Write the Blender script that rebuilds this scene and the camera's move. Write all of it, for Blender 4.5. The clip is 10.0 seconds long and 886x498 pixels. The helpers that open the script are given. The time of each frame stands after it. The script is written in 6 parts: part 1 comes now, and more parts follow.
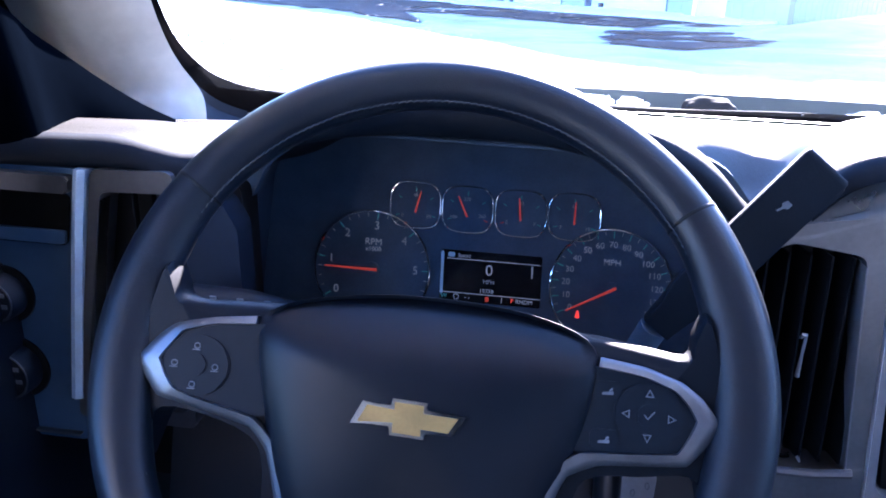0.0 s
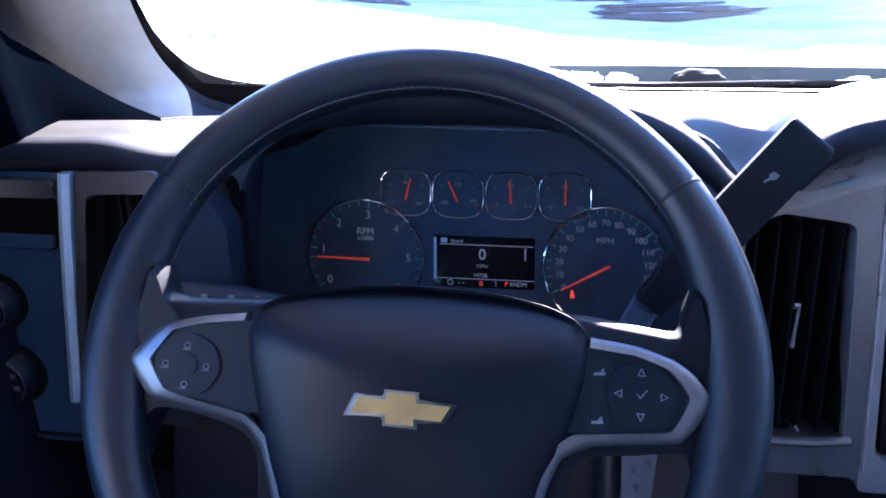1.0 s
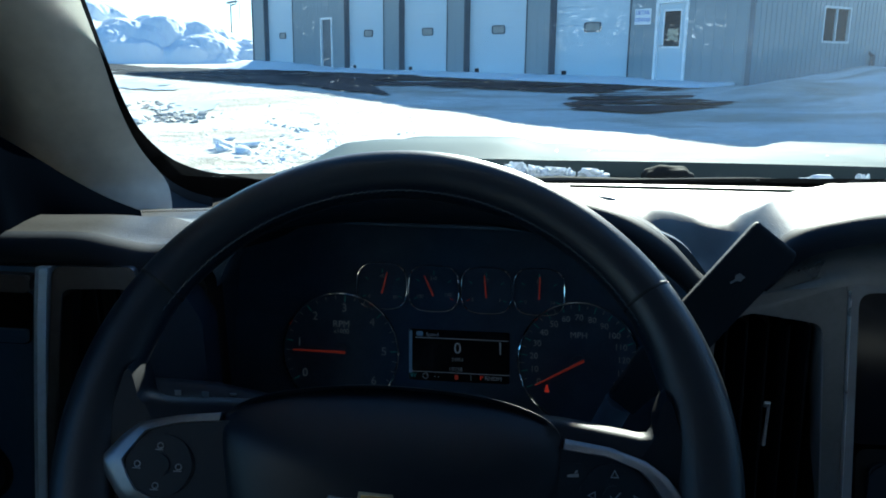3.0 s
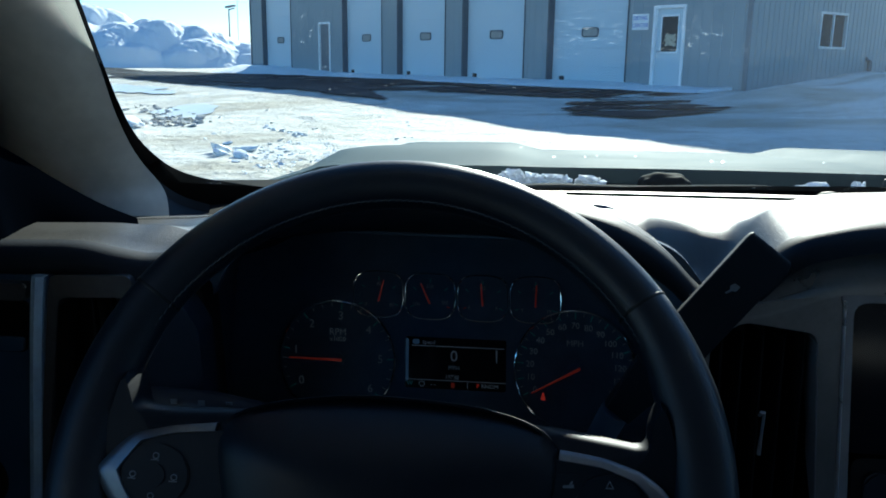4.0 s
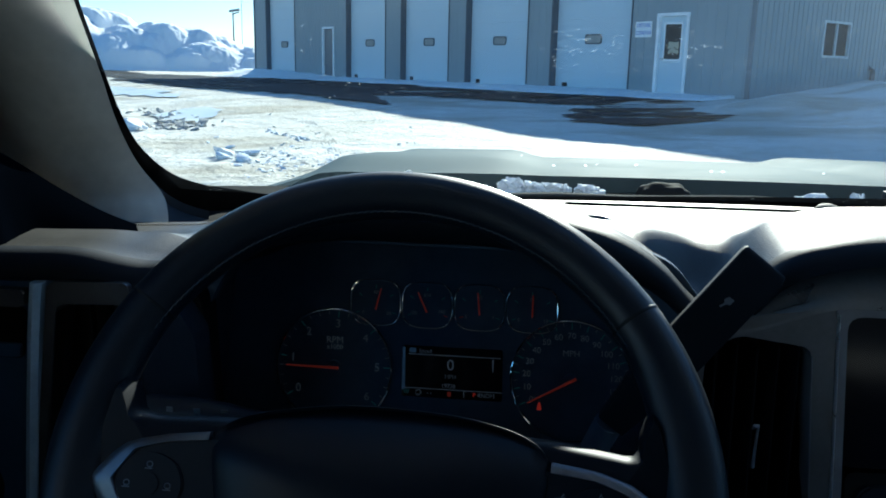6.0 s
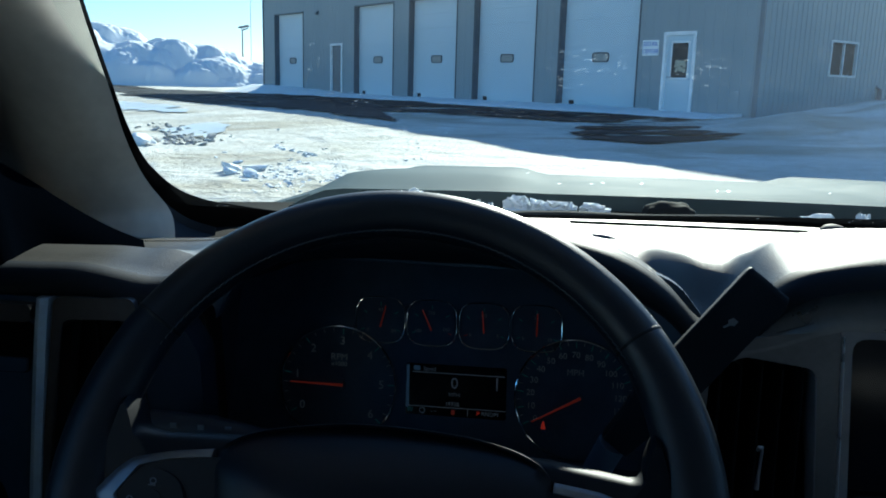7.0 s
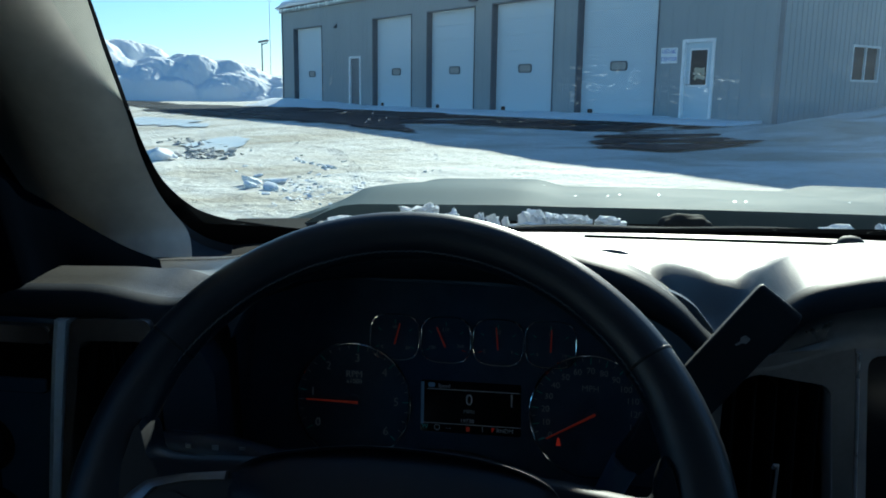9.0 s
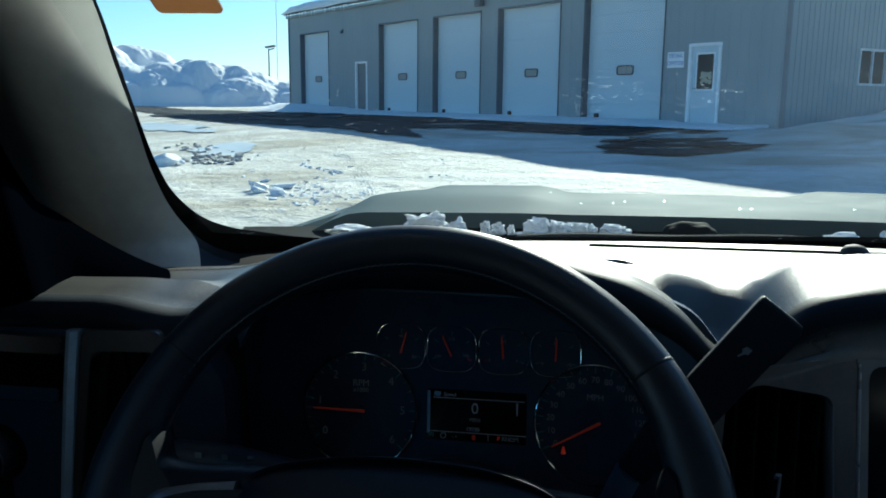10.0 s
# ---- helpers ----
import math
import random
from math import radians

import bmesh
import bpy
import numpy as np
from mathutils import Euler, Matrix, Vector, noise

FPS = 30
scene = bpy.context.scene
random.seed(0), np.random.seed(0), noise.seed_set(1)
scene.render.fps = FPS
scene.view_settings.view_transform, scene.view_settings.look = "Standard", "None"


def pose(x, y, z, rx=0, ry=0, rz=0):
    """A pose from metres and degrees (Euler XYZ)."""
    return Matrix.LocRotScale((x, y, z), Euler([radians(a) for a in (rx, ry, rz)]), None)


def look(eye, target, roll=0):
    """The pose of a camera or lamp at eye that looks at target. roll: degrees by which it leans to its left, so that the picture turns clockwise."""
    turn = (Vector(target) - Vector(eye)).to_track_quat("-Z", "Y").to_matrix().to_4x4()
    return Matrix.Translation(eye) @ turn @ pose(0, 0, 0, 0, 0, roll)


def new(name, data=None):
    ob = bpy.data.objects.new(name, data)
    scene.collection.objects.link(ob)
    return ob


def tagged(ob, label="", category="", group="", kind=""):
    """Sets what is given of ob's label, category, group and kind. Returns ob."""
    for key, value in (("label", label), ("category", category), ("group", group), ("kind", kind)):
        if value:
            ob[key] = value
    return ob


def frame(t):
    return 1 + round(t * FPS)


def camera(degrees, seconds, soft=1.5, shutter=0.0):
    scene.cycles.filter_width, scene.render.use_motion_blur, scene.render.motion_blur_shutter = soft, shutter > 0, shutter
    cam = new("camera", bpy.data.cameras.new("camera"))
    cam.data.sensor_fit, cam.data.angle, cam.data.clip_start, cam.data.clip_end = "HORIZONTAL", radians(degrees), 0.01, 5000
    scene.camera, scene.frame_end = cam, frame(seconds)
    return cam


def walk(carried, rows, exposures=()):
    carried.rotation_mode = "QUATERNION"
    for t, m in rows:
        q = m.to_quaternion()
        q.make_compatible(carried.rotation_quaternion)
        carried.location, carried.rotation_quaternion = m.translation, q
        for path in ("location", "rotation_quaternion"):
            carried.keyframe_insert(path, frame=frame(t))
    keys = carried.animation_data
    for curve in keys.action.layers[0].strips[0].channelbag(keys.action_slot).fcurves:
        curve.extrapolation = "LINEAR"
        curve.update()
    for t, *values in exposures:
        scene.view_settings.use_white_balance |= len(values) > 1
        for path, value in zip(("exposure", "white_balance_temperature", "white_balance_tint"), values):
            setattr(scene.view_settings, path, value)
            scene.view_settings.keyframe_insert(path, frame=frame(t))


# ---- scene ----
cam = camera(56.76, 10.0, soft=1.8)
# seconds, x, y, z, yaw, pitch, roll; the wheel's hub is near the origin, the truck looks along +y
ROWS = [
    (0.0, 0.0332, -0.4413, 1.4632, 8.772, -17.984, -2.388),
    (0.5, 0.0399, -0.4376, 1.4628, 8.833, -18.444, -0.497),
    (1.0, 0.0418, -0.4370, 1.4650, 7.981, -19.118, 0.198),
    (1.5, 0.0454, -0.4370, 1.4728, 7.342, -17.295, -0.640),
    (2.0, 0.0436, -0.4430, 1.4745, 7.057, -15.540, -0.361),
    (2.5, 0.0429, -0.4443, 1.4755, 6.675, -13.922, -0.458),
    (4.0, 0.0442, -0.4444, 1.4814, 6.345, -12.903, -0.724),
    (4.5, 0.0446, -0.4444, 1.4822, 6.267, -12.870, -0.907),
    (5.0, 0.0450, -0.4438, 1.4831, 6.246, -12.851, -1.101),
    (5.5, 0.0473, -0.4447, 1.4852, 6.356, -12.840, -1.095),
    (7.0, 0.0500, -0.4474, 1.4885, 7.077, -11.425, -1.528),
    (7.5, 0.0513, -0.4492, 1.4918, 7.208, -11.220, -1.534),
    (8.0, 0.0504, -0.4508, 1.4925, 7.323, -11.129, -1.451),
    (8.5, 0.0534, -0.4514, 1.4960, 8.053, -10.622, -1.057),
    (9.0, 0.0574, -0.4478, 1.4960, 8.343, -10.719, -0.668),
    (9.5, 0.0589, -0.4504, 1.5000, 8.540, -11.022, -0.462),
    (10.0, 0.0593, -0.4554, 1.5036, 8.778, -10.416, -0.504),
]
EXPOSURES = [(0.0, 4.56, 5050, 27), (1.2, 4.32, 5080, 25), (1.6, 3.84, 5080, 19), (2.0, 3.36, 5000, 1), (2.5, 2.64, 5050, -8), (3.8, 1.46, 5000, -5), (5.5, 1.46, 5000, -5), (7.0, 1.36, 5050, -6), (8.5, 1.15, 5050, -8), (10.0, 1.12, 5050, -9)]
walk(cam, [(t, pose(x, y, z, 90 + pitch, roll, yaw)) for t, x, y, z, yaw, pitch, roll in ROWS], EXPOSURES)

# ---- light ----
SUN_AZ, SUN_EL = 8.4, 26.2   # degrees to the right of the truck's nose, and above the horizon
world = bpy.data.worlds.new("winter_sky")
scene.world = world
world.use_nodes = True
wn = world.node_tree
sky = wn.nodes.new("ShaderNodeTexSky")
sky.sky_type, sky.sun_disc = "NISHITA", False
sky.sun_elevation, sky.sun_rotation = radians(SUN_EL), radians(SUN_AZ)
sky.air_density, sky.dust_density, sky.ozone_density, sky.altitude = 1.0, 0.5, 4.3, 300
wn.nodes["Background"].inputs["Strength"].default_value = 0.062
wn.links.new(sky.outputs["Color"], wn.nodes["Background"].inputs["Color"])
sun_data = bpy.data.lights.new("sun", "SUN")
sun_data.energy, sun_data.angle, sun_data.color = 4.7, radians(0.53), (1.0, 0.83, 0.62)
sun = new("sun", sun_data)
SUN_FROM = Vector((math.sin(radians(SUN_AZ)) * math.cos(radians(SUN_EL)), math.cos(radians(SUN_AZ)) * math.cos(radians(SUN_EL)), math.sin(radians(SUN_EL))))
sun.matrix_basis = look(SUN_FROM * 60, (0, 0, 0))


# ---- materials ----
def material(name, base, rough=0.5, metal=0.0, second=None, scale=20.0, amount=0.5, bump=0.0, bump_scale=200.0, spec=0.5, coat=0.0, stretch=(1, 1, 1), rough_var=0.1, bump_dist=0.001):
    """A surface with colour that wanders between two tones at two scales, uneven gloss and fine relief."""
    m = bpy.data.materials.new(name)
    m.use_nodes = True
    nt = m.node_tree
    b = nt.nodes["Principled BSDF"]
    b.inputs["Metallic"].default_value = metal
    b.inputs["Specular IOR Level"].default_value = spec
    b.inputs["Coat Weight"].default_value = coat
    co = nt.nodes.new("ShaderNodeTexCoord")
    mp = nt.nodes.new("ShaderNodeMapping")
    mp.inputs["Scale"].default_value = stretch
    nt.links.new(co.outputs["Object"], mp.inputs["Vector"])
    n1 = nt.nodes.new("ShaderNodeTexNoise")
    n1.inputs["Scale"].default_value, n1.inputs["Detail"].default_value = scale, 6
    n2 = nt.nodes.new("ShaderNodeTexNoise")
    n2.inputs["Scale"].default_value, n2.inputs["Detail"].default_value = scale * 9, 3
    for n in (n1, n2):
        nt.links.new(mp.outputs["Vector"], n.inputs["Vector"])
    add = nt.nodes.new("ShaderNodeMath")
    add.operation = "MULTIPLY_ADD"
    add.inputs[1].default_value = 0.4
    nt.links.new(n2.outputs["Fac"], add.inputs[0])
    nt.links.new(n1.outputs["Fac"], add.inputs[2])
    ramp = nt.nodes.new("ShaderNodeMapRange")
    ramp.inputs["From Min"].default_value, ramp.inputs["From Max"].default_value = 0.45, 0.95
    ramp.inputs["To Max"].default_value = amount * 2
    nt.links.new(add.outputs[0], ramp.inputs["Value"])
    mix = nt.nodes.new("ShaderNodeMix")
    mix.data_type = "RGBA"
    second = second or tuple(min(1, c * 1.35) for c in base)
    mix.inputs["A"].default_value, mix.inputs["B"].default_value = (*base, 1), (*second, 1)
    nt.links.new(ramp.outputs["Result"], mix.inputs["Factor"])
    nt.links.new(mix.outputs["Result"], b.inputs["Base Color"])
    rr = nt.nodes.new("ShaderNodeMapRange")
    rr.inputs["To Min"].default_value, rr.inputs["To Max"].default_value = max(0.02, rough - rough_var), min(1, rough + rough_var)
    nt.links.new(n1.outputs["Fac"], rr.inputs["Value"])
    nt.links.new(rr.outputs["Result"], b.inputs["Roughness"])
    if bump:
        n3 = nt.nodes.new("ShaderNodeTexNoise")
        n3.inputs["Scale"].default_value, n3.inputs["Detail"].default_value = bump_scale, 4
        nt.links.new(mp.outputs["Vector"], n3.inputs["Vector"])
        bp = nt.nodes.new("ShaderNodeBump")
        bp.inputs["Strength"].default_value, bp.inputs["Distance"].default_value = bump, bump_dist
        nt.links.new(n3.outputs["Fac"], bp.inputs["Height"])
        nt.links.new(bp.outputs["Normal"], b.inputs["Normal"])
    return m


def glowing(name, colour, strength):
    m = bpy.data.materials.new(name)
    m.use_nodes = True
    b = m.node_tree.nodes["Principled BSDF"]
    b.inputs["Base Color"].default_value = (*[c * 0.36 for c in colour], 1)
    b.inputs["Emission Color"].default_value, b.inputs["Emission Strength"].default_value = (*colour, 1), strength
    return m


def clear_pane(name, tint=(0.93, 0.97, 0.96), dirt=0.0, scale=30.0):
    """Thin glass: straight through, with a sharp reflection on top, dried salt spots and a painted glare haze."""
    m = bpy.data.materials.new(name)
    m.use_nodes = True
    nt = m.node_tree
    out = nt.nodes["Material Output"]
    nt.nodes.remove(nt.nodes["Principled BSDF"])
    tr = nt.nodes.new("ShaderNodeBsdfTransparent")
    tr.inputs["Color"].default_value = (*tint, 1)
    gl = nt.nodes.new("ShaderNodeBsdfGlossy")
    gl.inputs["Roughness"].default_value = 0.02
    fr = nt.nodes.new("ShaderNodeFresnel")
    fr.inputs["IOR"].default_value = 1.45
    mx = nt.nodes.new("ShaderNodeMixShader")
    nt.links.new(fr.outputs["Fac"], mx.inputs["Fac"])
    nt.links.new(tr.outputs["BSDF"], mx.inputs[1])
    nt.links.new(gl.outputs["BSDF"], mx.inputs[2])
    last = mx
    if dirt:
        co = nt.nodes.new("ShaderNodeTexCoord")
        smear = nt.nodes.new("ShaderNodeMapping")
        smear.inputs["Scale"].default_value = (0.75, 1.0, 1.0)
        nt.links.new(co.outputs["Object"], smear.inputs["Vector"])
        spots = nt.nodes.new("ShaderNodeTexNoise")
        spots.inputs["Scale"].default_value, spots.inputs["Detail"].default_value = scale * 6, 2
        film = nt.nodes.new("ShaderNodeTexNoise")
        film.inputs["Scale"].default_value, film.inputs["Detail"].default_value = scale * 0.25, 5
        for n in (spots, film):
            nt.links.new(smear.outputs["Vector"], n.inputs["Vector"])
        hard = nt.nodes.new("ShaderNodeMapRange")
        hard.inputs["From Min"].default_value, hard.inputs["From Max"].default_value, hard.inputs["To Max"].default_value = 0.66, 0.74, 0.24
        nt.links.new(spots.outputs["Fac"], hard.inputs["Value"])
        veil = nt.nodes.new("ShaderNodeMapRange")
        veil.inputs["From Min"].default_value, veil.inputs["From Max"].default_value, veil.inputs["To Max"].default_value = 0.46, 0.66, 1.0
        nt.links.new(film.outputs["Fac"], veil.inputs["Value"])
        mul = nt.nodes.new("ShaderNodeMath")
        mul.operation = "MULTIPLY_ADD"
        mul.inputs[2].default_value = 0.003
        nt.links.new(hard.outputs["Result"], mul.inputs[0])
        nt.links.new(veil.outputs["Result"], mul.inputs[1])
        # dried splash: streaks along the glass, thickest in a band where the wipers stop
        sep = nt.nodes.new("ShaderNodeSeparateXYZ")
        nt.links.new(co.outputs["Object"], sep.inputs["Vector"])
        long = nt.nodes.new("ShaderNodeMapping")
        long.inputs["Scale"].default_value = (0.62, 1.0, 1.25)
        nt.links.new(co.outputs["Object"], long.inputs["Vector"])
        dash = nt.nodes.new("ShaderNodeTexNoise")
        dash.inputs["Scale"].default_value, dash.inputs["Detail"].default_value = 210.0, 3
        nt.links.new(long.outputs["Vector"], dash.inputs["Vector"])
        cut = nt.nodes.new("ShaderNodeMapRange")
        cut.inputs["From Min"].default_value, cut.inputs["From Max"].default_value, cut.inputs["To Max"].default_value = 0.60, 0.72, 0.27
        nt.links.new(dash.outputs["Fac"], cut.inputs["Value"])
        lump = nt.nodes.new("ShaderNodeTexNoise")
        lump.inputs["Scale"].default_value = 11.0
        nt.links.new(co.outputs["Object"], lump.inputs["Vector"])
        away = nt.nodes.new("ShaderNodeMath")
        away.operation = "SUBTRACT"
        away.inputs[1].default_value = 1.508
        nt.links.new(sep.outputs["Z"], away.inputs[0])
        size = nt.nodes.new("ShaderNodeMath")
        size.operation = "ABSOLUTE"
        nt.links.new(away.outputs[0], size.inputs[0])
        band = nt.nodes.new("ShaderNodeMapRange")
        band.inputs["From Min"].default_value, band.inputs["From Max"].default_value = 0.035, 0.012
        nt.links.new(size.outputs[0], band.inputs["Value"])
        keep = nt.nodes.new("ShaderNodeMapRange")
        keep.inputs["From Min"].default_value, keep.inputs["From Max"].default_value = 0.40, 0.58
        nt.links.new(lump.outputs["Fac"], keep.inputs["Value"])
        where = nt.nodes.new("ShaderNodeMapRange")
        where.inputs["From Min"].default_value, where.inputs["From Max"].default_value = -0.04, 0.10
        nt.links.new(sep.outputs["X"], where.inputs["Value"])
        mid = nt.nodes.new("ShaderNodeMath")
        mid.operation = "MULTIPLY"
        nt.links.new(keep.outputs["Result"], mid.inputs[0])
        nt.links.new(where.outputs["Result"], mid.inputs[1])
        both = nt.nodes.new("ShaderNodeMath")
        both.operation = "MULTIPLY"
        nt.links.new(band.outputs["Result"], both.inputs[0])
        nt.links.new(mid.outputs[0], both.inputs[1])
        splash = nt.nodes.new("ShaderNodeMath")
        splash.operation = "MULTIPLY_ADD"
        nt.links.new(both.outputs[0], splash.inputs[0])
        nt.links.new(cut.outputs["Result"], splash.inputs[1])
        # haze added towards the upper right, in place of sun glare
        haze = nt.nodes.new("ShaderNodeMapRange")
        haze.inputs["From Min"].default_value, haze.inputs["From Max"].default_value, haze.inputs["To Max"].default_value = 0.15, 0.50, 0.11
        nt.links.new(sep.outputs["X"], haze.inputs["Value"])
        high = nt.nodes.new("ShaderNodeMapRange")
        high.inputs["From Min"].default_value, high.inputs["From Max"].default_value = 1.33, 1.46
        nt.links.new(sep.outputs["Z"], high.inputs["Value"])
        glare = nt.nodes.new("ShaderNodeMath")
        glare.operation = "MULTIPLY"
        nt.links.new(haze.outputs["Result"], glare.inputs[0])
        nt.links.new(high.outputs["Result"], glare.inputs[1])
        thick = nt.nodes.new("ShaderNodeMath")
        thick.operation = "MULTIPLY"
        nt.links.new(glare.outputs[0], thick.inputs[0])
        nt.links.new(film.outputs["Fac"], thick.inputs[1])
        base = nt.nodes.new("ShaderNodeMath")
        base.operation = "ADD"
        nt.links.new(mul.outputs[0], base.inputs[0])
        nt.links.new(thick.outputs[0], base.inputs[1])
        nt.links.new(base.outputs[0], splash.inputs[2])
        sc = nt.nodes.new("ShaderNodeMath")
        sc.operation = "MULTIPLY"
        sc.inputs[1].default_value = dirt
        nt.links.new(splash.outputs[0], sc.inputs[0])
        tl = nt.nodes.new("ShaderNodeBsdfTranslucent")
        # blue put in for the glare veil; the dried salt takes it too
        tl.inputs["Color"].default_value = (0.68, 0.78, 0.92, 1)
        m2 = nt.nodes.new("ShaderNodeMixShader")
        nt.links.new(sc.outputs[0], m2.inputs["Fac"])
        nt.links.new(mx.outputs["Shader"], m2.inputs[1])
        nt.links.new(tl.outputs["BSDF"], m2.inputs[2])
        last = m2
    nt.links.new(last.outputs["Shader"], out.inputs["Surface"])
    return m


leather = material("black_leather", (0.0042, 0.0070, 0.0125), 0.42, spec=0.38, bump=0.25, bump_scale=900, scale=12, bump_dist=0.0004)
spoke_black = material("spoke_black", (0.0026, 0.0044, 0.0080), 0.5, spec=0.15, bump=0.25, bump_scale=900, scale=12, bump_dist=0.0004)
hub_plastic = material("hub_plastic", (0.0024, 0.0044, 0.0086), 0.42, spec=0.25, bump=0.15, bump_scale=1500, scale=14, bump_dist=0.0003)
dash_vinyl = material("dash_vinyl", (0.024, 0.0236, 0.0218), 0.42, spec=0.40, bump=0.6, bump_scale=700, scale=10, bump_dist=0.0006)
dark_plastic = material("dark_plastic", (0.0034, 0.0070, 0.0145), 0.5, bump=0.2, bump_scale=900, scale=15, bump_dist=0.0003)
black_plastic = material("black_plastic", (0.0045, 0.0047, 0.0055), 0.5, spec=0.25, scale=15)
# recess colour lifted to stand in for veiling glare round the dials
veil_navy = material("veil_navy", (0.065, 0.092, 0.138), 0.75, spec=0.05, bump=0.2, bump_scale=900, scale=12, bump_dist=0.0003)
# blacker than any plastic, so that its colour stands in for shade
shade_black = material("shade_black", (0.0006, 0.0010, 0.0019), 0.9, spec=0.0, scale=12)
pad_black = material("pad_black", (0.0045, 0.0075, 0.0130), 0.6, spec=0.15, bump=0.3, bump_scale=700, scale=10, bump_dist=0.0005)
vent_navy = material("vent_navy", (0.014, 0.022, 0.040), 0.6, spec=0.15, scale=12)
panel_plastic = material("blue_grey_panel", (0.034, 0.068, 0.130), 0.5, spec=0.3, bump=0.2, bump_scale=900, scale=12, bump_dist=0.0003)
button_plastic = material("button_plastic", (0.0035, 0.007, 0.013), 0.55, spec=0.2, scale=30)
satin_silver = material("satin_silver", (0.120, 0.120, 0.130), 0.34, metal=0.8, scale=25)
satin_dark = material("dark_satin_fascia", (0.19, 0.19, 0.20), 0.30, metal=0.75, scale=25)
wheel_silver = material("wheel_silver", (0.15, 0.155, 0.17), 0.40, metal=0.85, scale=25)
# blue sky reflection of the edge strip is put into its base colour
sky_satin = material("sky_reflection_satin", (0.42, 0.56, 0.78), 0.42, metal=0.35, scale=25, rough_var=0.02)
rim_bright = material("polished_edge", (0.85, 0.82, 0.84), 0.28, metal=0.6, scale=25)
edge_silver = material("edge_silver", (0.24, 0.235, 0.25), 0.35, metal=0.4, scale=25)
chrome = material("bright_chrome", (0.75, 0.75, 0.75), 0.08, metal=1.0, scale=25, rough_var=0.03)
gold = material("gold_enamel", (0.40, 0.27, 0.10), 0.38, metal=0.5, scale=60)
pillar_cloth = material("grey_pillar_trim", (0.52, 0.50, 0.45), 0.75, bump=0.3, bump_scale=1200, scale=8, bump_dist=0.0004)
headliner_cloth = material("grey_headliner", (0.28, 0.275, 0.265), 0.95, bump=0.3, bump_scale=900, scale=8)
vane_black = material("vane_black", (0.006, 0.007, 0.009), 0.7, scale=20, spec=0.08)
slot_black = material("slot_black", (0.006, 0.006, 0.006), 0.95, scale=20, spec=0.0)
frit_black = material("black_glass_paint", (0.006, 0.006, 0.007), 0.9, scale=20, spec=0.0)
rubber = material("black_rubber", (0.012, 0.012, 0.013), 0.7, scale=20)
thread = material("grey_thread", (0.040, 0.043, 0.050), 0.8, scale=200)
# dial faces lifted the same way, in place of veiling glare
veil_dial = material("veil_dial", (0.062, 0.088, 0.135), 0.65, spec=0.03, scale=40)
screen_glass = material("screen_black", (0.006, 0.006, 0.008), 0.12, scale=40, rough_var=0.03)
# printed numerals and small ticks, with a faint glow added for legibility
numeral = glowing("dial_white_glow", (0.75, 0.8, 0.85), 0.0040)
tick_teal = glowing("tick_teal", (0.15, 0.75, 0.7), 0.0038)
needle_red = glowing("needle_red", (1.0, 0.09, 0.04), 0.011)
lamp_red = glowing("warning_lamp", (1.0, 0.06, 0.03), 0.045)
display_white = glowing("display_white", (0.85, 0.9, 1.0), 0.0055)
display_blue = glowing("display_blue", (0.4, 0.65, 1.0), 0.0065)
glyph_white = material("glyph_white", (0.14, 0.15, 0.17), 0.6, scale=50)
car_paint = material("silver_car_paint", (0.078, 0.106, 0.120), 0.7, metal=0.0, coat=0.0, spec=0.03, scale=6, amount=0.15)
cowl_black = material("cowl_black", (0.007, 0.0075, 0.0085), 0.8, spec=0.06, bump=0.2, bump_scale=300, scale=10)
snow_clean = material("clean_snow", (0.78, 0.81, 0.85), 0.9, second=(0.88, 0.89, 0.9), bump=0.6, bump_scale=25, scale=3, bump_dist=0.03, spec=0.2)
snow_chunk = material("snow_chunks", (0.82, 0.84, 0.86), 0.85, second=(0.9, 0.9, 0.9), bump=0.6, bump_scale=180, scale=20, bump_dist=0.003, spec=0.2)
wall_metal = material("beige_wall_steel", (0.270, 0.312, 0.332), 0.55, second=(0.318, 0.355, 0.372), scale=1.2, amount=0.5, stretch=(1, 1, 0.2))
door_white = material("white_overhead_door", (0.58, 0.67, 0.73), 0.5, second=(0.65, 0.72, 0.76), scale=1.5)
trim_dark = material("dark_bronze_trim", (0.068, 0.082, 0.102), 0.5, scale=4)
grey_door = material("grey_door_paint", (0.14, 0.15, 0.16), 0.5, scale=3)
trim_grey = material("grey_trim", (0.15, 0.165, 0.185), 0.5, scale=4)
trim_white = material("white_frame", (0.78, 0.78, 0.77), 0.45, scale=5)
dark_glass = material("dark_window", (0.030, 0.036, 0.040), 0.8, scale=3, rough_var=0.05, spec=0.05)
window_grey = material("pale_grey_frame", (0.50, 0.52, 0.53), 0.5, scale=5)
frosted_pane = material("frosted_pane", (0.30, 0.30, 0.28), 0.5, scale=5, spec=0.3)
sign_blue = material("sign_blue", (0.03, 0.10, 0.42), 0.5, scale=20)
sign_white = material("sign_white", (0.8, 0.8, 0.8), 0.5, scale=10)
steel_grey = material("galvanised_steel", (0.35, 0.36, 0.37), 0.5, metal=0.6, scale=8)
asphalt = material("wet_asphalt", (0.007, 0.0105, 0.0160), 0.75, spec=0.10, second=(0.014, 0.019, 0.027), scale=0.5, amount=0.8, bump=0.4, bump_scale=40, bump_dist=0.01, rough_var=0.25)


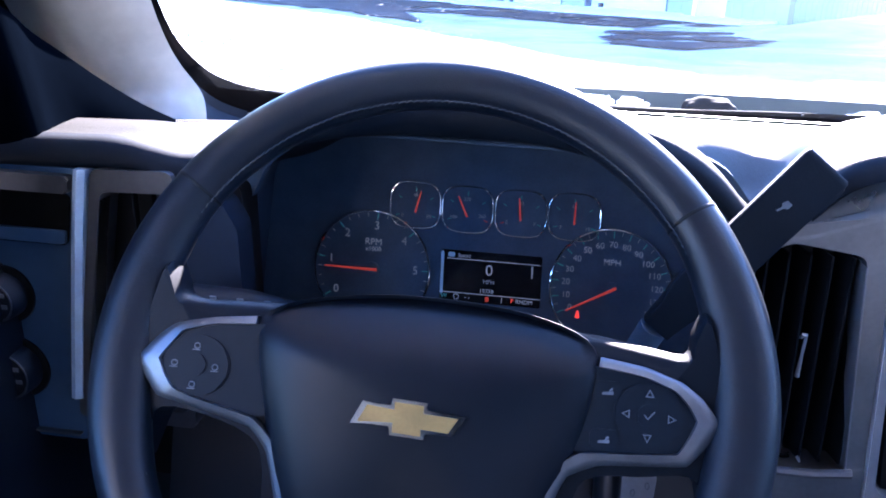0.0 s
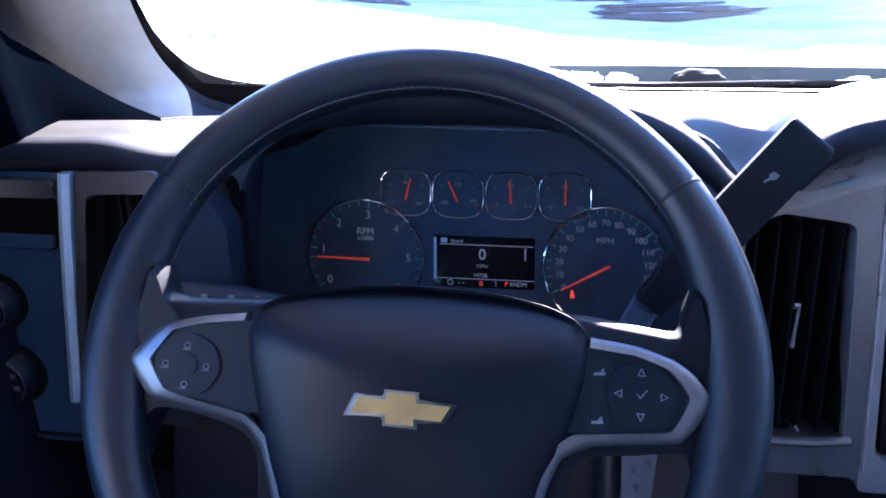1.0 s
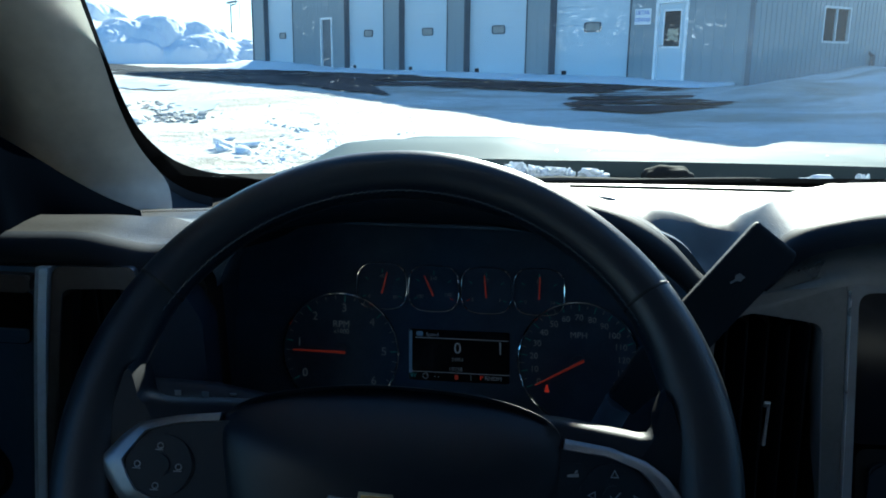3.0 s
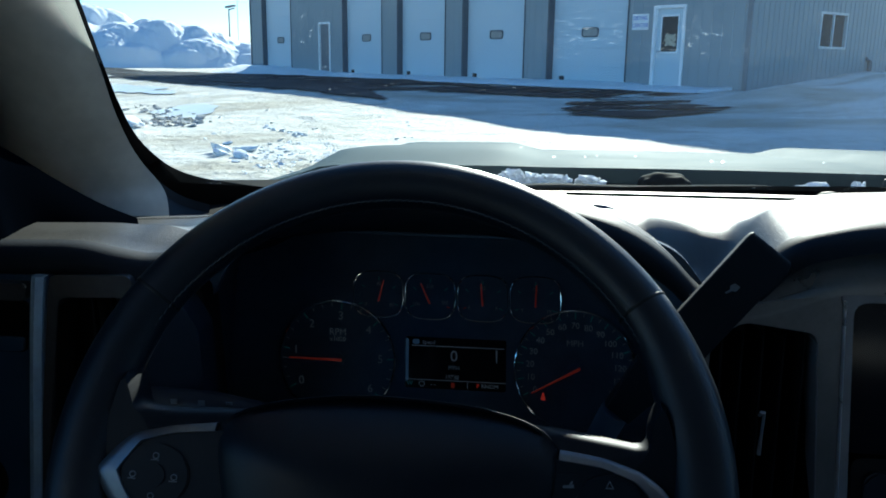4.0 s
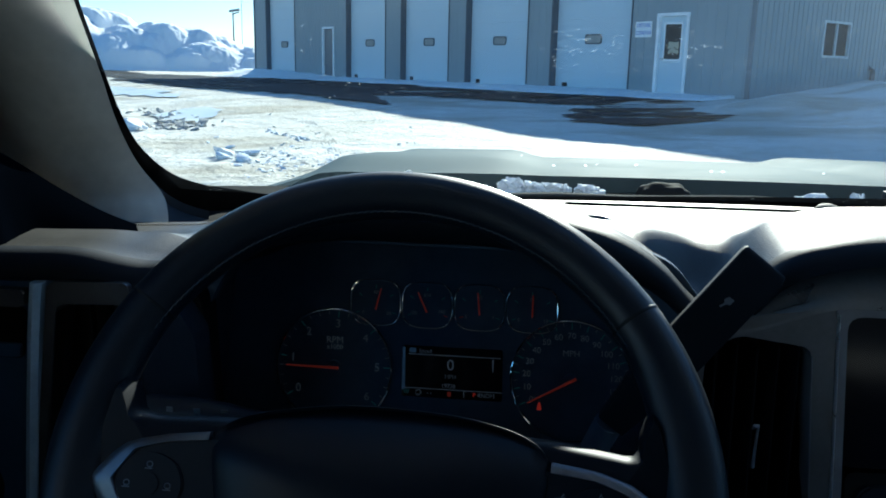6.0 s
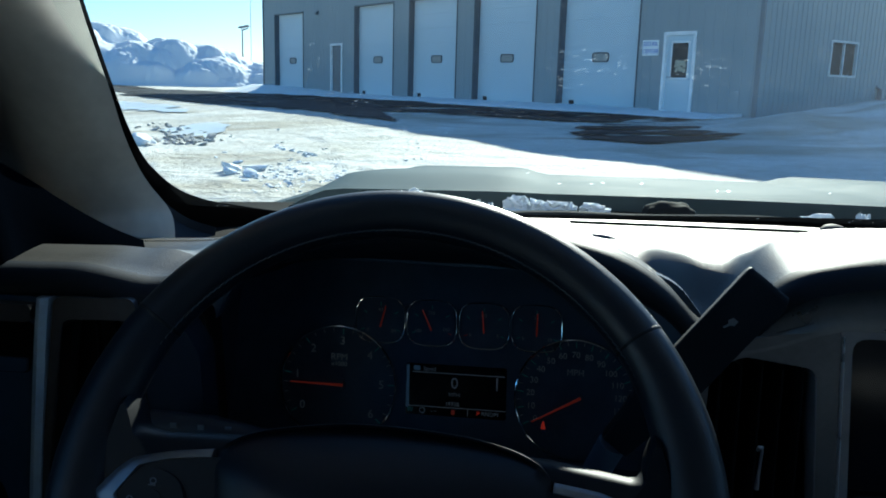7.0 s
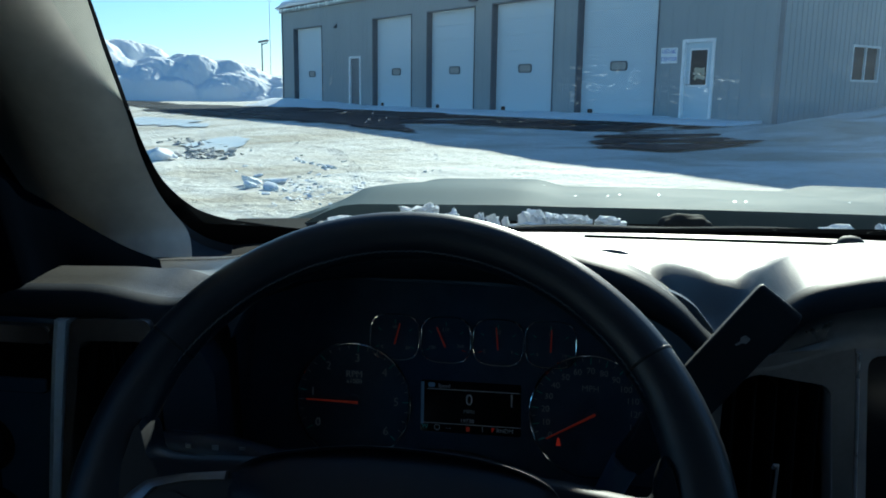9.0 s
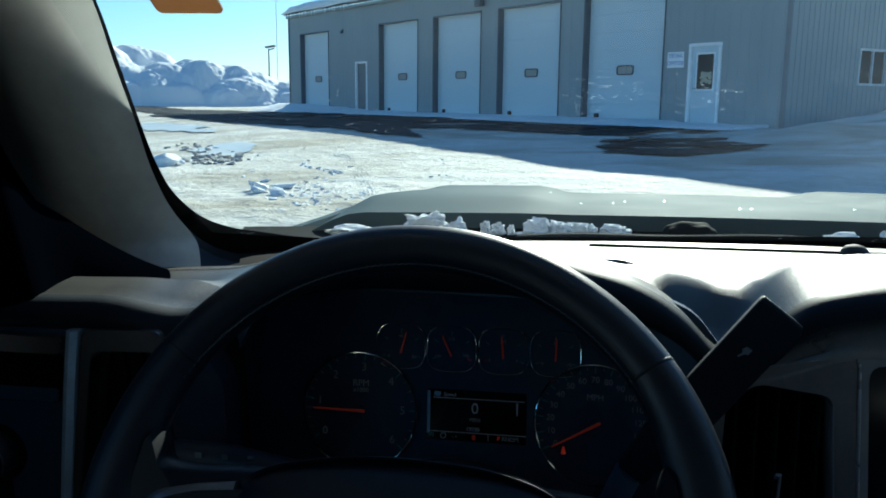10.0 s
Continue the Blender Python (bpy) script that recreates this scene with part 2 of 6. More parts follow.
def streaked(m, tone, turn, along, across, lo, hi, top):
    """Lays a second tone over a surface in long streaks that run at an angle in the plan."""
    nt = m.node_tree
    b = nt.nodes["Principled BSDF"]
    old = b.inputs["Base Color"].links[0].from_socket
    mp = nt.nodes.new("ShaderNodeMapping")
    mp.vector_type = "TEXTURE"
    mp.inputs["Rotation"].default_value, mp.inputs["Scale"].default_value = (0, 0, radians(turn)), (along, across, 1)
    nt.links.new(nt.nodes["Texture Coordinate"].outputs["Object"], mp.inputs["Vector"])
    n = nt.nodes.new("ShaderNodeTexNoise")
    n.inputs["Scale"].default_value, n.inputs["Detail"].default_value = 1.0, 7
    nt.links.new(mp.outputs["Vector"], n.inputs["Vector"])
    r = nt.nodes.new("ShaderNodeMapRange")
    r.inputs["From Min"].default_value, r.inputs["From Max"].default_value, r.inputs["To Max"].default_value = lo, hi, top
    nt.links.new(n.outputs["Fac"], r.inputs["Value"])
    mix = nt.nodes.new("ShaderNodeMix")
    mix.data_type = "RGBA"
    mix.inputs["B"].default_value = (*tone, 1)
    nt.links.new(r.outputs["Result"], mix.inputs["Factor"])
    nt.links.new(old, mix.inputs["A"])
    nt.links.new(mix.outputs["Result"], b.inputs["Base Color"])


streaked(asphalt, (0.085, 0.082, 0.076), -45, 9.0, 1.1, 0.52, 0.70, 0.35)
streaked(asphalt, (0.42, 0.43, 0.44), -45, 7.0, 0.35, 0.63, 0.72, 0.45)
dirty_snow = material("dirty_snow", (0.40, 0.365, 0.30), 0.9, second=(0.6, 0.6, 0.6), scale=6, bump=0.6, bump_scale=60, bump_dist=0.02)
melt_ice = material("wet_ice", (0.52, 0.57, 0.59), 0.38, second=(0.64, 0.65, 0.63), scale=0.9, amount=0.5, spec=0.4, bump=0.3, bump_scale=6, bump_dist=0.01)
glint_ice = material("pale_glint_bead", (0.7, 0.75, 0.78), 0.28, metal=0.5, spec=0.8, scale=40, rough_var=0.03)
tan_card = material("tan_card", (0.46, 0.31, 0.18), 0.8, second=(0.54, 0.38, 0.23), scale=20)


def see_through(m, share, colour):
    """Lets light from behind glow through a thin sheet."""
    nt = m.node_tree
    tl = nt.nodes.new("ShaderNodeBsdfTranslucent")
    tl.inputs["Color"].default_value = (*colour, 1)
    mx = nt.nodes.new("ShaderNodeMixShader")
    mx.inputs["Fac"].default_value = share
    nt.links.new(nt.nodes["Principled BSDF"].outputs["BSDF"], mx.inputs[1])
    nt.links.new(tl.outputs["BSDF"], mx.inputs[2])
    nt.links.new(mx.outputs["Shader"], nt.nodes["Material Output"].inputs["Surface"])


see_through(tan_card, 0.5, (0.50, 0.34, 0.20))
bright_yellow = material("dried_flowers", (0.40, 0.36, 0.26), 0.8, scale=30)


def packed_snow():
    """Driven-on snow: cream-white crust, icy grey-beige patches and a fine crumbly relief."""
    m = material("packed_snow", (0.53, 0.515, 0.47), 0.8, second=(0.70, 0.69, 0.65), scale=1.1, amount=0.55, spec=0.25)
    nt = m.node_tree
    b = nt.nodes["Principled BSDF"]
    co = nt.nodes["Texture Coordinate"]
    old = b.inputs["Base Color"].links[0].from_socket

    def field(scale, detail, turn, squeeze, distort=0.0):
        mp = nt.nodes.new("ShaderNodeMapping")
        mp.inputs["Rotation"].default_value, mp.inputs["Scale"].default_value = (0, 0, radians(turn)), (1.0, squeeze, 1.0)
        n = nt.nodes.new("ShaderNodeTexNoise")
        n.inputs["Scale"].default_value, n.inputs["Detail"].default_value, n.inputs["Distortion"].default_value = scale, detail, distort
        nt.links.new(co.outputs["Object"], mp.inputs["Vector"])
        nt.links.new(mp.outputs["Vector"], n.inputs["Vector"])
        return n.outputs["Fac"]

    def spread(value, lo, hi, top):
        r = nt.nodes.new("ShaderNodeMapRange")
        r.inputs["From Min"].default_value, r.inputs["From Max"].default_value, r.inputs["To Max"].default_value = lo, hi, top
        nt.links.new(value, r.inputs["Value"])
        return r.outputs["Result"]

    for value, lo, hi, top, tone in ((field(0.25, 9, 45, 2.4, 0.8), 0.50, 0.66, 0.75, (0.34, 0.30, 0.225)), (field(0.9, 8, 30, 1.8, 0.5), 0.55, 0.70, 0.6, (0.40, 0.37, 0.30)), (field(13.0, 5, 0, 1.5), 0.52, 0.70, 0.75, (0.36, 0.33, 0.26))):
        mix = nt.nodes.new("ShaderNodeMix")
        mix.data_type = "RGBA"
        mix.inputs["B"].default_value = (*tone, 1)
        nt.links.new(spread(value, lo, hi, top), mix.inputs["Factor"])
        nt.links.new(old, mix.inputs["A"])
        old = mix.outputs["Result"]
    nt.links.new(old, b.inputs["Base Color"])
    normal = None
    for value, dist in ((field(1.4, 7, 45, 1.6, 0.4), 0.11), (field(9.0, 5, 20, 1.3, 0.3), 0.048), (field(45.0, 3, 0, 1.0), 0.011)):
        bp = nt.nodes.new("ShaderNodeBump")
        bp.inputs["Strength"].default_value, bp.inputs["Distance"].default_value = 0.8, dist
        nt.links.new(value, bp.inputs["Height"])
        if normal:
            nt.links.new(normal, bp.inputs["Normal"])
        normal = bp.outputs["Normal"]
    nt.links.new(normal, b.inputs["Normal"])
    return m


lot_snow = packed_snow()
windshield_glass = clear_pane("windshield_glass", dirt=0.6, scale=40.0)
# front pane tints are added to dim and blue the cab's daylight
side_glass = clear_pane("side_glass", (0.26, 0.32, 0.38))
driver_glass = clear_pane("driver_glass", (0.72, 0.88, 1.0))
rear_glass = clear_pane("rear_glass", (0.09, 0.11, 0.14))


# ---- building blocks ----
# The lot climbs ahead and to the right, and the truck is parked along its slope
SLOPE_X, SLOPE_Y = 0.0288, 0.0241
PIVOT = Vector((0.41, 0.4, 0.0))
ON_SLOPE = Matrix.Translation(PIVOT) @ Matrix.Rotation(SLOPE_Y, 4, "X") @ Matrix.Rotation(-SLOPE_X, 4, "Y") @ Matrix.Translation(-PIVOT)
place = Matrix()                    # ON_SLOPE from the truck onwards


def part(name, bm, mat, parent=None, label="", smooth=True, sharp=40, m=None, inward=None):
    """Links a bmesh as one mesh object, under a thing or a part where one is given."""
    bm.transform(place @ m if m is not None else place)
    bmesh.ops.recalc_face_normals(bm, faces=bm.faces)
    if inward is not None and sum(f.normal.dot(Vector(inward)) for f in bm.faces) < 0:
        bmesh.ops.reverse_faces(bm, faces=bm.faces)
    if smooth:
        for f in bm.faces:
            f.smooth = True
        lim = radians(sharp)
        for e in bm.edges:
            if len(e.link_faces) == 2 and e.calc_face_angle(0) > lim:
                e.smooth = False
    me = bpy.data.meshes.new(name)
    bm.to_mesh(me)
    bm.free()
    me.materials.append(mat)
    ob = new(name, me)
    if parent:
        ob.parent = parent
        up = parent.matrix_basis
        if parent.parent:
            up = parent.parent.matrix_basis @ parent.matrix_parent_inverse @ up
        ob.matrix_parent_inverse = up.inverted()
    if label:
        ob["label"] = label
    return ob


def thing(name, label, category, at=(0, 0, 0), group="", kind=""):
    """An Empty at the base of a thing that has parts."""
    e = new(name)
    e.empty_display_size = 0.05
    e.matrix_basis = Matrix.Translation(place @ Vector(at))
    return tagged(e, label, category, group, kind)


def block(c, s, b=0.0, m=None, seg=2, bm=None):
    """A box of centre c and size s with rounded edges."""
    bm = bm or bmesh.new()
    made = bmesh.ops.create_cube(bm, size=1, matrix=Matrix.Translation(c) @ Matrix.Diagonal((*s, 1)))["verts"]
    if b:
        edges = list({e for v in made for e in v.link_edges})
        made = list({v for f in bmesh.ops.bevel(bm, geom=edges, offset=b, segments=seg, affect="EDGES", profile=0.6)["faces"] for v in f.verts} | {v for v in made if v.is_valid})
    if m is not None:
        bmesh.ops.transform(bm, matrix=m, verts=made)
    return bm


def prism(outline, w0, w1, m=None, bm=None, bevel=0.0, hole=None):
    """An outline of (u, v) drawn out from w0 to w1; hole: an inner outline of as many points."""
    bm = bm or bmesh.new()
    m = m or Matrix()
    n = len(outline)
    lo = [bm.verts.new(m @ Vector((u, v, w0))) for u, v in outline]
    hi = [bm.verts.new(m @ Vector((u, v, w1))) for u, v in outline]
    for i in range(n):
        bm.faces.new((lo[i], lo[(i + 1) % n], hi[(i + 1) % n], hi[i]))
    if hole:
        lo2 = [bm.verts.new(m @ Vector((u, v, w0))) for u, v in hole]
        hi2 = [bm.verts.new(m @ Vector((u, v, w1))) for u, v in hole]
        for i in range(n):
            j = (i + 1) % n
            bm.faces.new((lo2[j], lo2[i], hi2[i], hi2[j]))
            bm.faces.new((hi[i], hi[j], hi2[j], hi2[i]))
            bm.faces.new((lo[j], lo[i], lo2[i], lo2[j]))
    else:
        bm.faces.new(hi)
        bm.faces.new(lo[::-1])
    if bevel:
        top = [e for e in bm.edges if all(v in hi for v in e.verts)]
        bmesh.ops.bevel(bm, geom=top, offset=bevel, segments=2, affect="EDGES")
    return bm


def loft(rings, closed=True, caps=True, bm=None):
    """Skins rings of points, each with as many points as the first."""
    bm = bm or bmesh.new()
    vs = [[bm.verts.new(p) for p in r] for r in rings]
    n = len(vs[0])
    for a, b in zip(vs, vs[1:]):
        for i in range(n if closed else n - 1):
            j = (i + 1) % n
            bm.faces.new((a[i], a[j], b[j], b[i]))
    if caps and closed:
        bm.faces.new(vs[0][::-1])
        bm.faces.new(vs[-1])
    return bm


def tube(points, r, n=10, closed=False, bm=None, squash=1.0):
    pts = [Vector(p) for p in points]
    rings = []
    for i, p in enumerate(pts):
        a = pts[i - 1] if i or closed else p
        b = pts[(i + 1) % len(pts)] if i < len(pts) - 1 or closed else p
        d = (b - a).normalized()
        side = d.cross(Vector((0, 0, 1)) if abs(d.z) < 0.9 else Vector((0, 1, 0))).normalized()
        up = side.cross(d)
        rr = r[i] if isinstance(r, (list, tuple)) else r
        rings.append([p + side * rr * math.cos(k * 2 * math.pi / n) + up * rr * squash * math.sin(k * 2 * math.pi / n) for k in range(n)])
    if closed:
        rings.append(rings[0])
        bm = loft(rings, True, False, bm)
        bmesh.ops.remove_doubles(bm, verts=bm.verts, dist=1e-6)
        return bm
    return loft(rings, True, True, bm)


def ring_points(cx, cy, rx, ry, n=40, power=2.0, a0=0.0, a1=360.0):
    """Points on a circle or a rounder square (power over 2)."""
    out = []
    steps = n if a1 - a0 >= 360 else n + 1
    for k in range(steps):
        a = radians(a0 + (a1 - a0) * k / n)
        c, s = math.cos(a), math.sin(a)
        out.append((cx + rx * math.copysign(abs(c) ** (2 / power), c), cy + ry * math.copysign(abs(s) ** (2 / power), s)))
    return out


def rounded(u0, v0, u1, v1, r, n=5):
    out = []
    for cx, cy, a in ((u1 - r, v1 - r, 0), (u0 + r, v1 - r, 90), (u0 + r, v0 + r, 180), (u1 - r, v0 + r, 270)):
        for k in range(n + 1):
            t = radians(a + 90 * k / n)
            out.append((cx + r * math.cos(t), cy + r * math.sin(t)))
    return out


def smooth_closed(pts, k=4):
    """A rounder outline through the given corners."""
    out = []
    n = len(pts)
    for i in range(n):
        p0, p1, p2, p3 = (Vector(pts[(i + j) % n]) for j in (-1, 0, 1, 2))
        for s in range(k):
            t = s / k
            out.append(tuple(0.5 * ((2 * p1) + (p2 - p0) * t + (2 * p0 - 5 * p1 + 4 * p2 - p3) * t * t + (3 * p1 - p0 - 3 * p2 + p3) * t ** 3)))
    return out


def words(name, body, size, mat, m, parent, depth=0.0004, label=""):
    """Raised letters, centred, in the plane of m."""
    cu = bpy.data.curves.new(name, "FONT")
    cu.body, cu.size, cu.extrude, cu.align_x, cu.align_y, cu.resolution_u = body, size, depth, "CENTER", "CENTER", 3
    tmp = bpy.data.objects.new(name, cu)
    me = bpy.data.meshes.new_from_object(tmp)
    bpy.data.objects.remove(tmp)
    bm = bmesh.new()
    bm.from_mesh(me)
    bpy.data.meshes.remove(me)
    return part(name, bm, mat, parent, label, smooth=False, m=m)


def step(a, b, x):
    t = min(1, max(0, (x - a) / (b - a)))
    return t * t * (3 - 2 * t)


ROLL = -0.026                       # the parked truck leans a little to its right
LEAN_Z = Matrix(((1, 0, 0, 0), (0, 1, 0, 0), (ROLL, 0, 1, 0), (0, 0, 0, 1)))


def plane_frame(origin, slope):
    """A frame whose plane rises with slope dy/dz, facing the driver."""
    k = math.hypot(1, slope)
    u, v = Vector((1, 0, ROLL)), Vector((0, slope / k, 1 / k))
    w = Vector((0, -1 / k, slope / k))
    return Matrix(((u.x, v.x, w.x, origin[0]), (u.y, v.y, w.y, origin[1]), (u.z, v.z, w.z, origin[2]), (0, 0, 0, 1)))


# ---- ground ----
def ground_z(x, y):
    """The lot climbs gently to the building and levels out far beyond it."""
    s, d = lot_sd(x, y)
    crown = (0.02 + 0.17 * step(5, -6, s)) * math.exp(-((d - 8.2) / 3.2) ** 2)
    ahead = y - PIVOT.y if y < 40 else 39.6 + 30 * (1 - math.exp(-(y - 40) / 30))
    aside = max(-22.0, min(22.0, x - PIVOT.x))
    return SLOPE_X * aside + SLOPE_Y * ahead + 0.25 * step(3, 24, y * 0.72 + x * 0.28 + 3) + crown


def wobble(x, y, s, seed=0.0):
    return noise.noise(Vector((x * s + seed, y * s - seed, seed)))


FAC_O = Vector((3.850, 22.388, 0.838))              # foot of the office door's right jamb
FAC_D = Vector((math.sin(radians(44.06)), -math.cos(radians(44.06)), 0))
FAC_N = Vector((math.cos(radians(44.06)), math.sin(radians(44.06)), 0))
# the cleared lane runs at a small angle to the building
LOT_O = Vector((3.984, 22.787, 0.0))
LOT_D = Vector((math.sin(radians(45.09)), -math.cos(radians(45.09)), 0))
LOT_N = Vector((math.cos(radians(45.09)), math.sin(radians(45.09)), 0))


def lot_sd(x, y):
    """Along the cleared lane, and out from the building."""
    p = Vector((x, y, 0)) - LOT_O
    return p.dot(LOT_D), -p.dot(LOT_N)


def axis(lo, hi, fine0, fine1, d, grow=1.18):
    out = list(np.arange(fine0, fine1 + d / 2, d))
    a, g = fine0, d
    left = []
    while a > lo:
        g *= grow
        a -= g
        left.append(a)
    b, g = out[-1], d
    right = []
    while b < hi:
        g *= grow
        b += g
        right.append(b)
    return left[::-1] + out + right


def make_ground():
    xs, ys = axis(-900, 900, -16, 9, 0.11), axis(-300, 1500, 5.5, 30, 0.11)
    co = []
    for y in ys:
        for x in xs:
            z = ground_z(x, y)
            if -40 < x < 30 and 3 < y < 60:
                s, d = lot_sd(x, y)
                z += 0.025 * wobble(x, y, 0.5) + 0.012 * wobble(x, y, 2.2, 3)
                rough_zone = 0.40 * step(-1.2, -3.2, x) * step(6, 8, y) * step(16, 11, y)
                clod = max(0.0, wobble(x, y, 3.1, 7) - 0.12) * 0.16 + max(0.0, wobble(x, y, 1.1, 5) - 0.3) * 0.25
                z += rough_zone * clod
                # ploughed rim along the side wall
                if s > 2.5 and d > -12:
                    z += 0.55 * step(2.4, 4.5, s) * step(5.5, 1.0, d) * (0.7 + 0.5 * wobble(x, y, 0.6, 9))
            co.append((x, y, z))
    nx = len(xs)
    faces = [(j * nx + i, j * nx + i + 1, (j + 1) * nx + i + 1, (j + 1) * nx + i) for j in range(len(ys) - 1) for i in range(nx - 1)]
    me = bpy.data.meshes.new("ground")
    me.from_pydata(co, [], faces)
    me.polygons.foreach_set("use_smooth", [True] * len(faces))
    me.materials.append(lot_snow)
    tagged(new("ground", me), "packed icy snow over a wide parking lot", "ground", kind="structure")


make_ground()


def bare_patch(name, label, inside, x0, x1, y0, y1, d, lift=0.03, mat=asphalt):
    """A sheet of bare wet asphalt with ragged edges, just above the snow."""
    bm = bmesh.new()
    grid = {}
    nx, ny = int((x1 - x0) / d), int((y1 - y0) / d)
    for j in range(ny + 1):
        for i in range(nx + 1):
            s, q = x0 + i * d, y0 + j * d
            if inside(s, q):
                p = LOT_O + LOT_D * s - LOT_N * q
                grid[i, j] = bm.verts.new((p.x, p.y, ground_z(p.x, p.y) + lift + 0.025 * wobble(p.x, p.y, 0.5) + 0.012 * wobble(p.x, p.y, 2.2, 3)))
    for (i, j), a in list(grid.items()):
        c = [grid.get(k) for k in ((i, j), (i + 1, j), (i + 1, j + 1), (i, j + 1))]
        if all(c):
            bm.faces.new(c)
    bmesh.ops.delete(bm, geom=[v for v in bm.verts if not v.link_faces], context="VERTS")
    return tagged(part(name, bm, mat), label, "road", kind="structure")


def streaks(s, q, fine=1.0, seed=8.0):
    """Thin tongues of snow that lie across the view."""
    p = LOT_O + LOT_D * s - LOT_N * q
    return 0.7 * noise.noise(Vector((p.x * 0.16, p.y * 1.1 * fine, seed))) + 0.3 * noise.noise(Vector((p.x * 0.7, p.y * 3.2 * fine, seed + 4)))


def lane(s, q):
    edge = float(np.interp(s, (-60, -34, -27, -18, -12.7, -9, -3, -1.7, -1.2, 0.1, 0.9), (5.0, 6.3, 7.3, 8.9, 9.0, 8.7, 8.6, 8.4, 5.4, 5.2, 4.6))) + 0.35 * wobble(s, q, 0.3, 2) + 0.25 * wobble(s, q, 1.3, 4)
    near = float(np.interp(s, (-60, -38, -18, -12, -6, -2.7, 0), (2.6, 2.2, 1.1, 1.2, 2.2, 2.2, 1.8))) + 0.25 * wobble(s, q, 0.6, 6)
    # a tongue of blown snow reaches in from the shaded end
    tongue = s > -4.6 and float(np.interp(s, (-4.6, -3.3, -2.2, -0.8), (6.9, 6.4, 5.7, 5.2))) < q < float(np.interp(s, (-4.6, -3.0, -1.7), (6.95, 7.8, 8.4)))
    return s < 0.9 and near < q < edge and not tongue and streaks(s, q) < 0.36


def thaw(s, q):
    p = LOT_O + LOT_D * s - LOT_N * q
    ys = (14.3, 15.0, 16.2, 18.0, 19.4, 20.6)
    w = 0.6 * streaks(s, q, 1.0, 23.0)
    lo = float(np.interp(p.y, ys, (1.7, 0.8, 0.45, 0.9, 2.3, 3.2)))
    hi = float(np.interp(p.y, ys, (2.2, 3.0, 3.9, 4.6, 3.9, 3.3)))
    return 14.3 < p.y < 20.6 and lo + w < p.x < hi + 1.4 * w and streaks(s, q, 1.7, 15.0) < 0.18


def melt_far(s, q):
    return ((s + 13.0) / 3.6) ** 2 + ((q - 10.6) / 0.9) ** 2 + 0.9 * wobble(s, q, 0.9, 31) < 0.8


def melt_near(s, q):
    p = LOT_O + LOT_D * s - LOT_N * q
    return ((p.x + 7.5 + 0.25 * (p.y - 16.8)) / 0.85) ** 2 + ((p.y - 16.8) / 1.9) ** 2 + 0.8 * wobble(p.x, p.y, 1.2, 33) < 0.75


bare_patch("road", "dark wet asphalt lane along the building", lane, -60, 2, 1, 10, 0.13)
bare_patch("road", "bare wet asphalt patch in the shaded snow", thaw, -1, 6, 1.5, 9.5, 0.05)
for spot, x0, x1, y0, y1 in ((melt_far, -18, -8, 8.5, 13), (melt_near, -8, -1, 9.5, 15)):
    bare_patch("ice", "flat bluish patch of wet ice in the snow", spot, x0, x1, y0, y1, 0.09, 0.028, melt_ice)


# ---- snow bank ----
def make_bank():
    rng = random.Random(4)
    lumps = []
    for k in range(95):
        t = rng.uniform(-0.5, 1.35)
        back = rng.uniform(-0.6, 7.5)
        r = rng.uniform(1.1, 3.4)
        lumps.append((t, back, r, rng.uniform(0.7, 1.04)))
    a, b = Vector((-33.5, 49.5)), Vector((-18.0, 57.0))
    along = (b - a).normalized()
    deep = Vector((-along.y, along.x))
    length = (b - a).length
    bm = bmesh.new()
    nx, ny = 420, 130
    rows = []
    for j in range(ny + 1):
        row = []
        for i in range(nx + 1):
            t = -0.5 + 1.9 * i / nx
            q = -2.0 + 13.0 * j / ny
            top = 4.55 * step(1.6, -0.3, t) + 0.60
            h = 0.62 * top * step(-1.2, 5.0, q) * step(11.0, 8.0, q)
            for lt, lb, r, f in lumps:
                dx, dy = (t - lt) * length, q - lb
                d2 = (dx * dx * 0.8 + dy * dy) / (r * r)
                if d2 < 1:
                    crest = top * (0.22 + 0.80 * step(-1.8, 4.0, lb)) * f
                    h = max(h, crest - r * 0.85 + r * 0.85 * math.sqrt(1 - d2))
            p = a + along * (t * length) + deep * q
            h += 0.20 * abs(wobble(p.x, p.y, 0.9, 3)) + 0.42 * wobble(p.x, p.y, 0.45, 1) + 0.15 * abs(wobble(p.x, p.y, 1.9, 5)) + 0.05 * wobble(p.x, p.y, 6.0, 7)
            h *= step(-1.9, -0.6, q) * step(11, 9.5, q)
            row.append(bm.verts.new((p.x, p.y, ground_z(p.x, min(p.y, 57.0)) - 0.06 + max(0, h))))
        rows.append(row)
    for r0, r1 in zip(rows, rows[1:]):
        for i in range(nx):
            bm.faces.new((r0[i], r0[i + 1], r1[i + 1], r1[i]))
    tagged(part("snow_bank", bm, snow_clean, sharp=80), "high ploughed bank of lumpy white snow", "snow bank", kind="stuff")


make_bank()


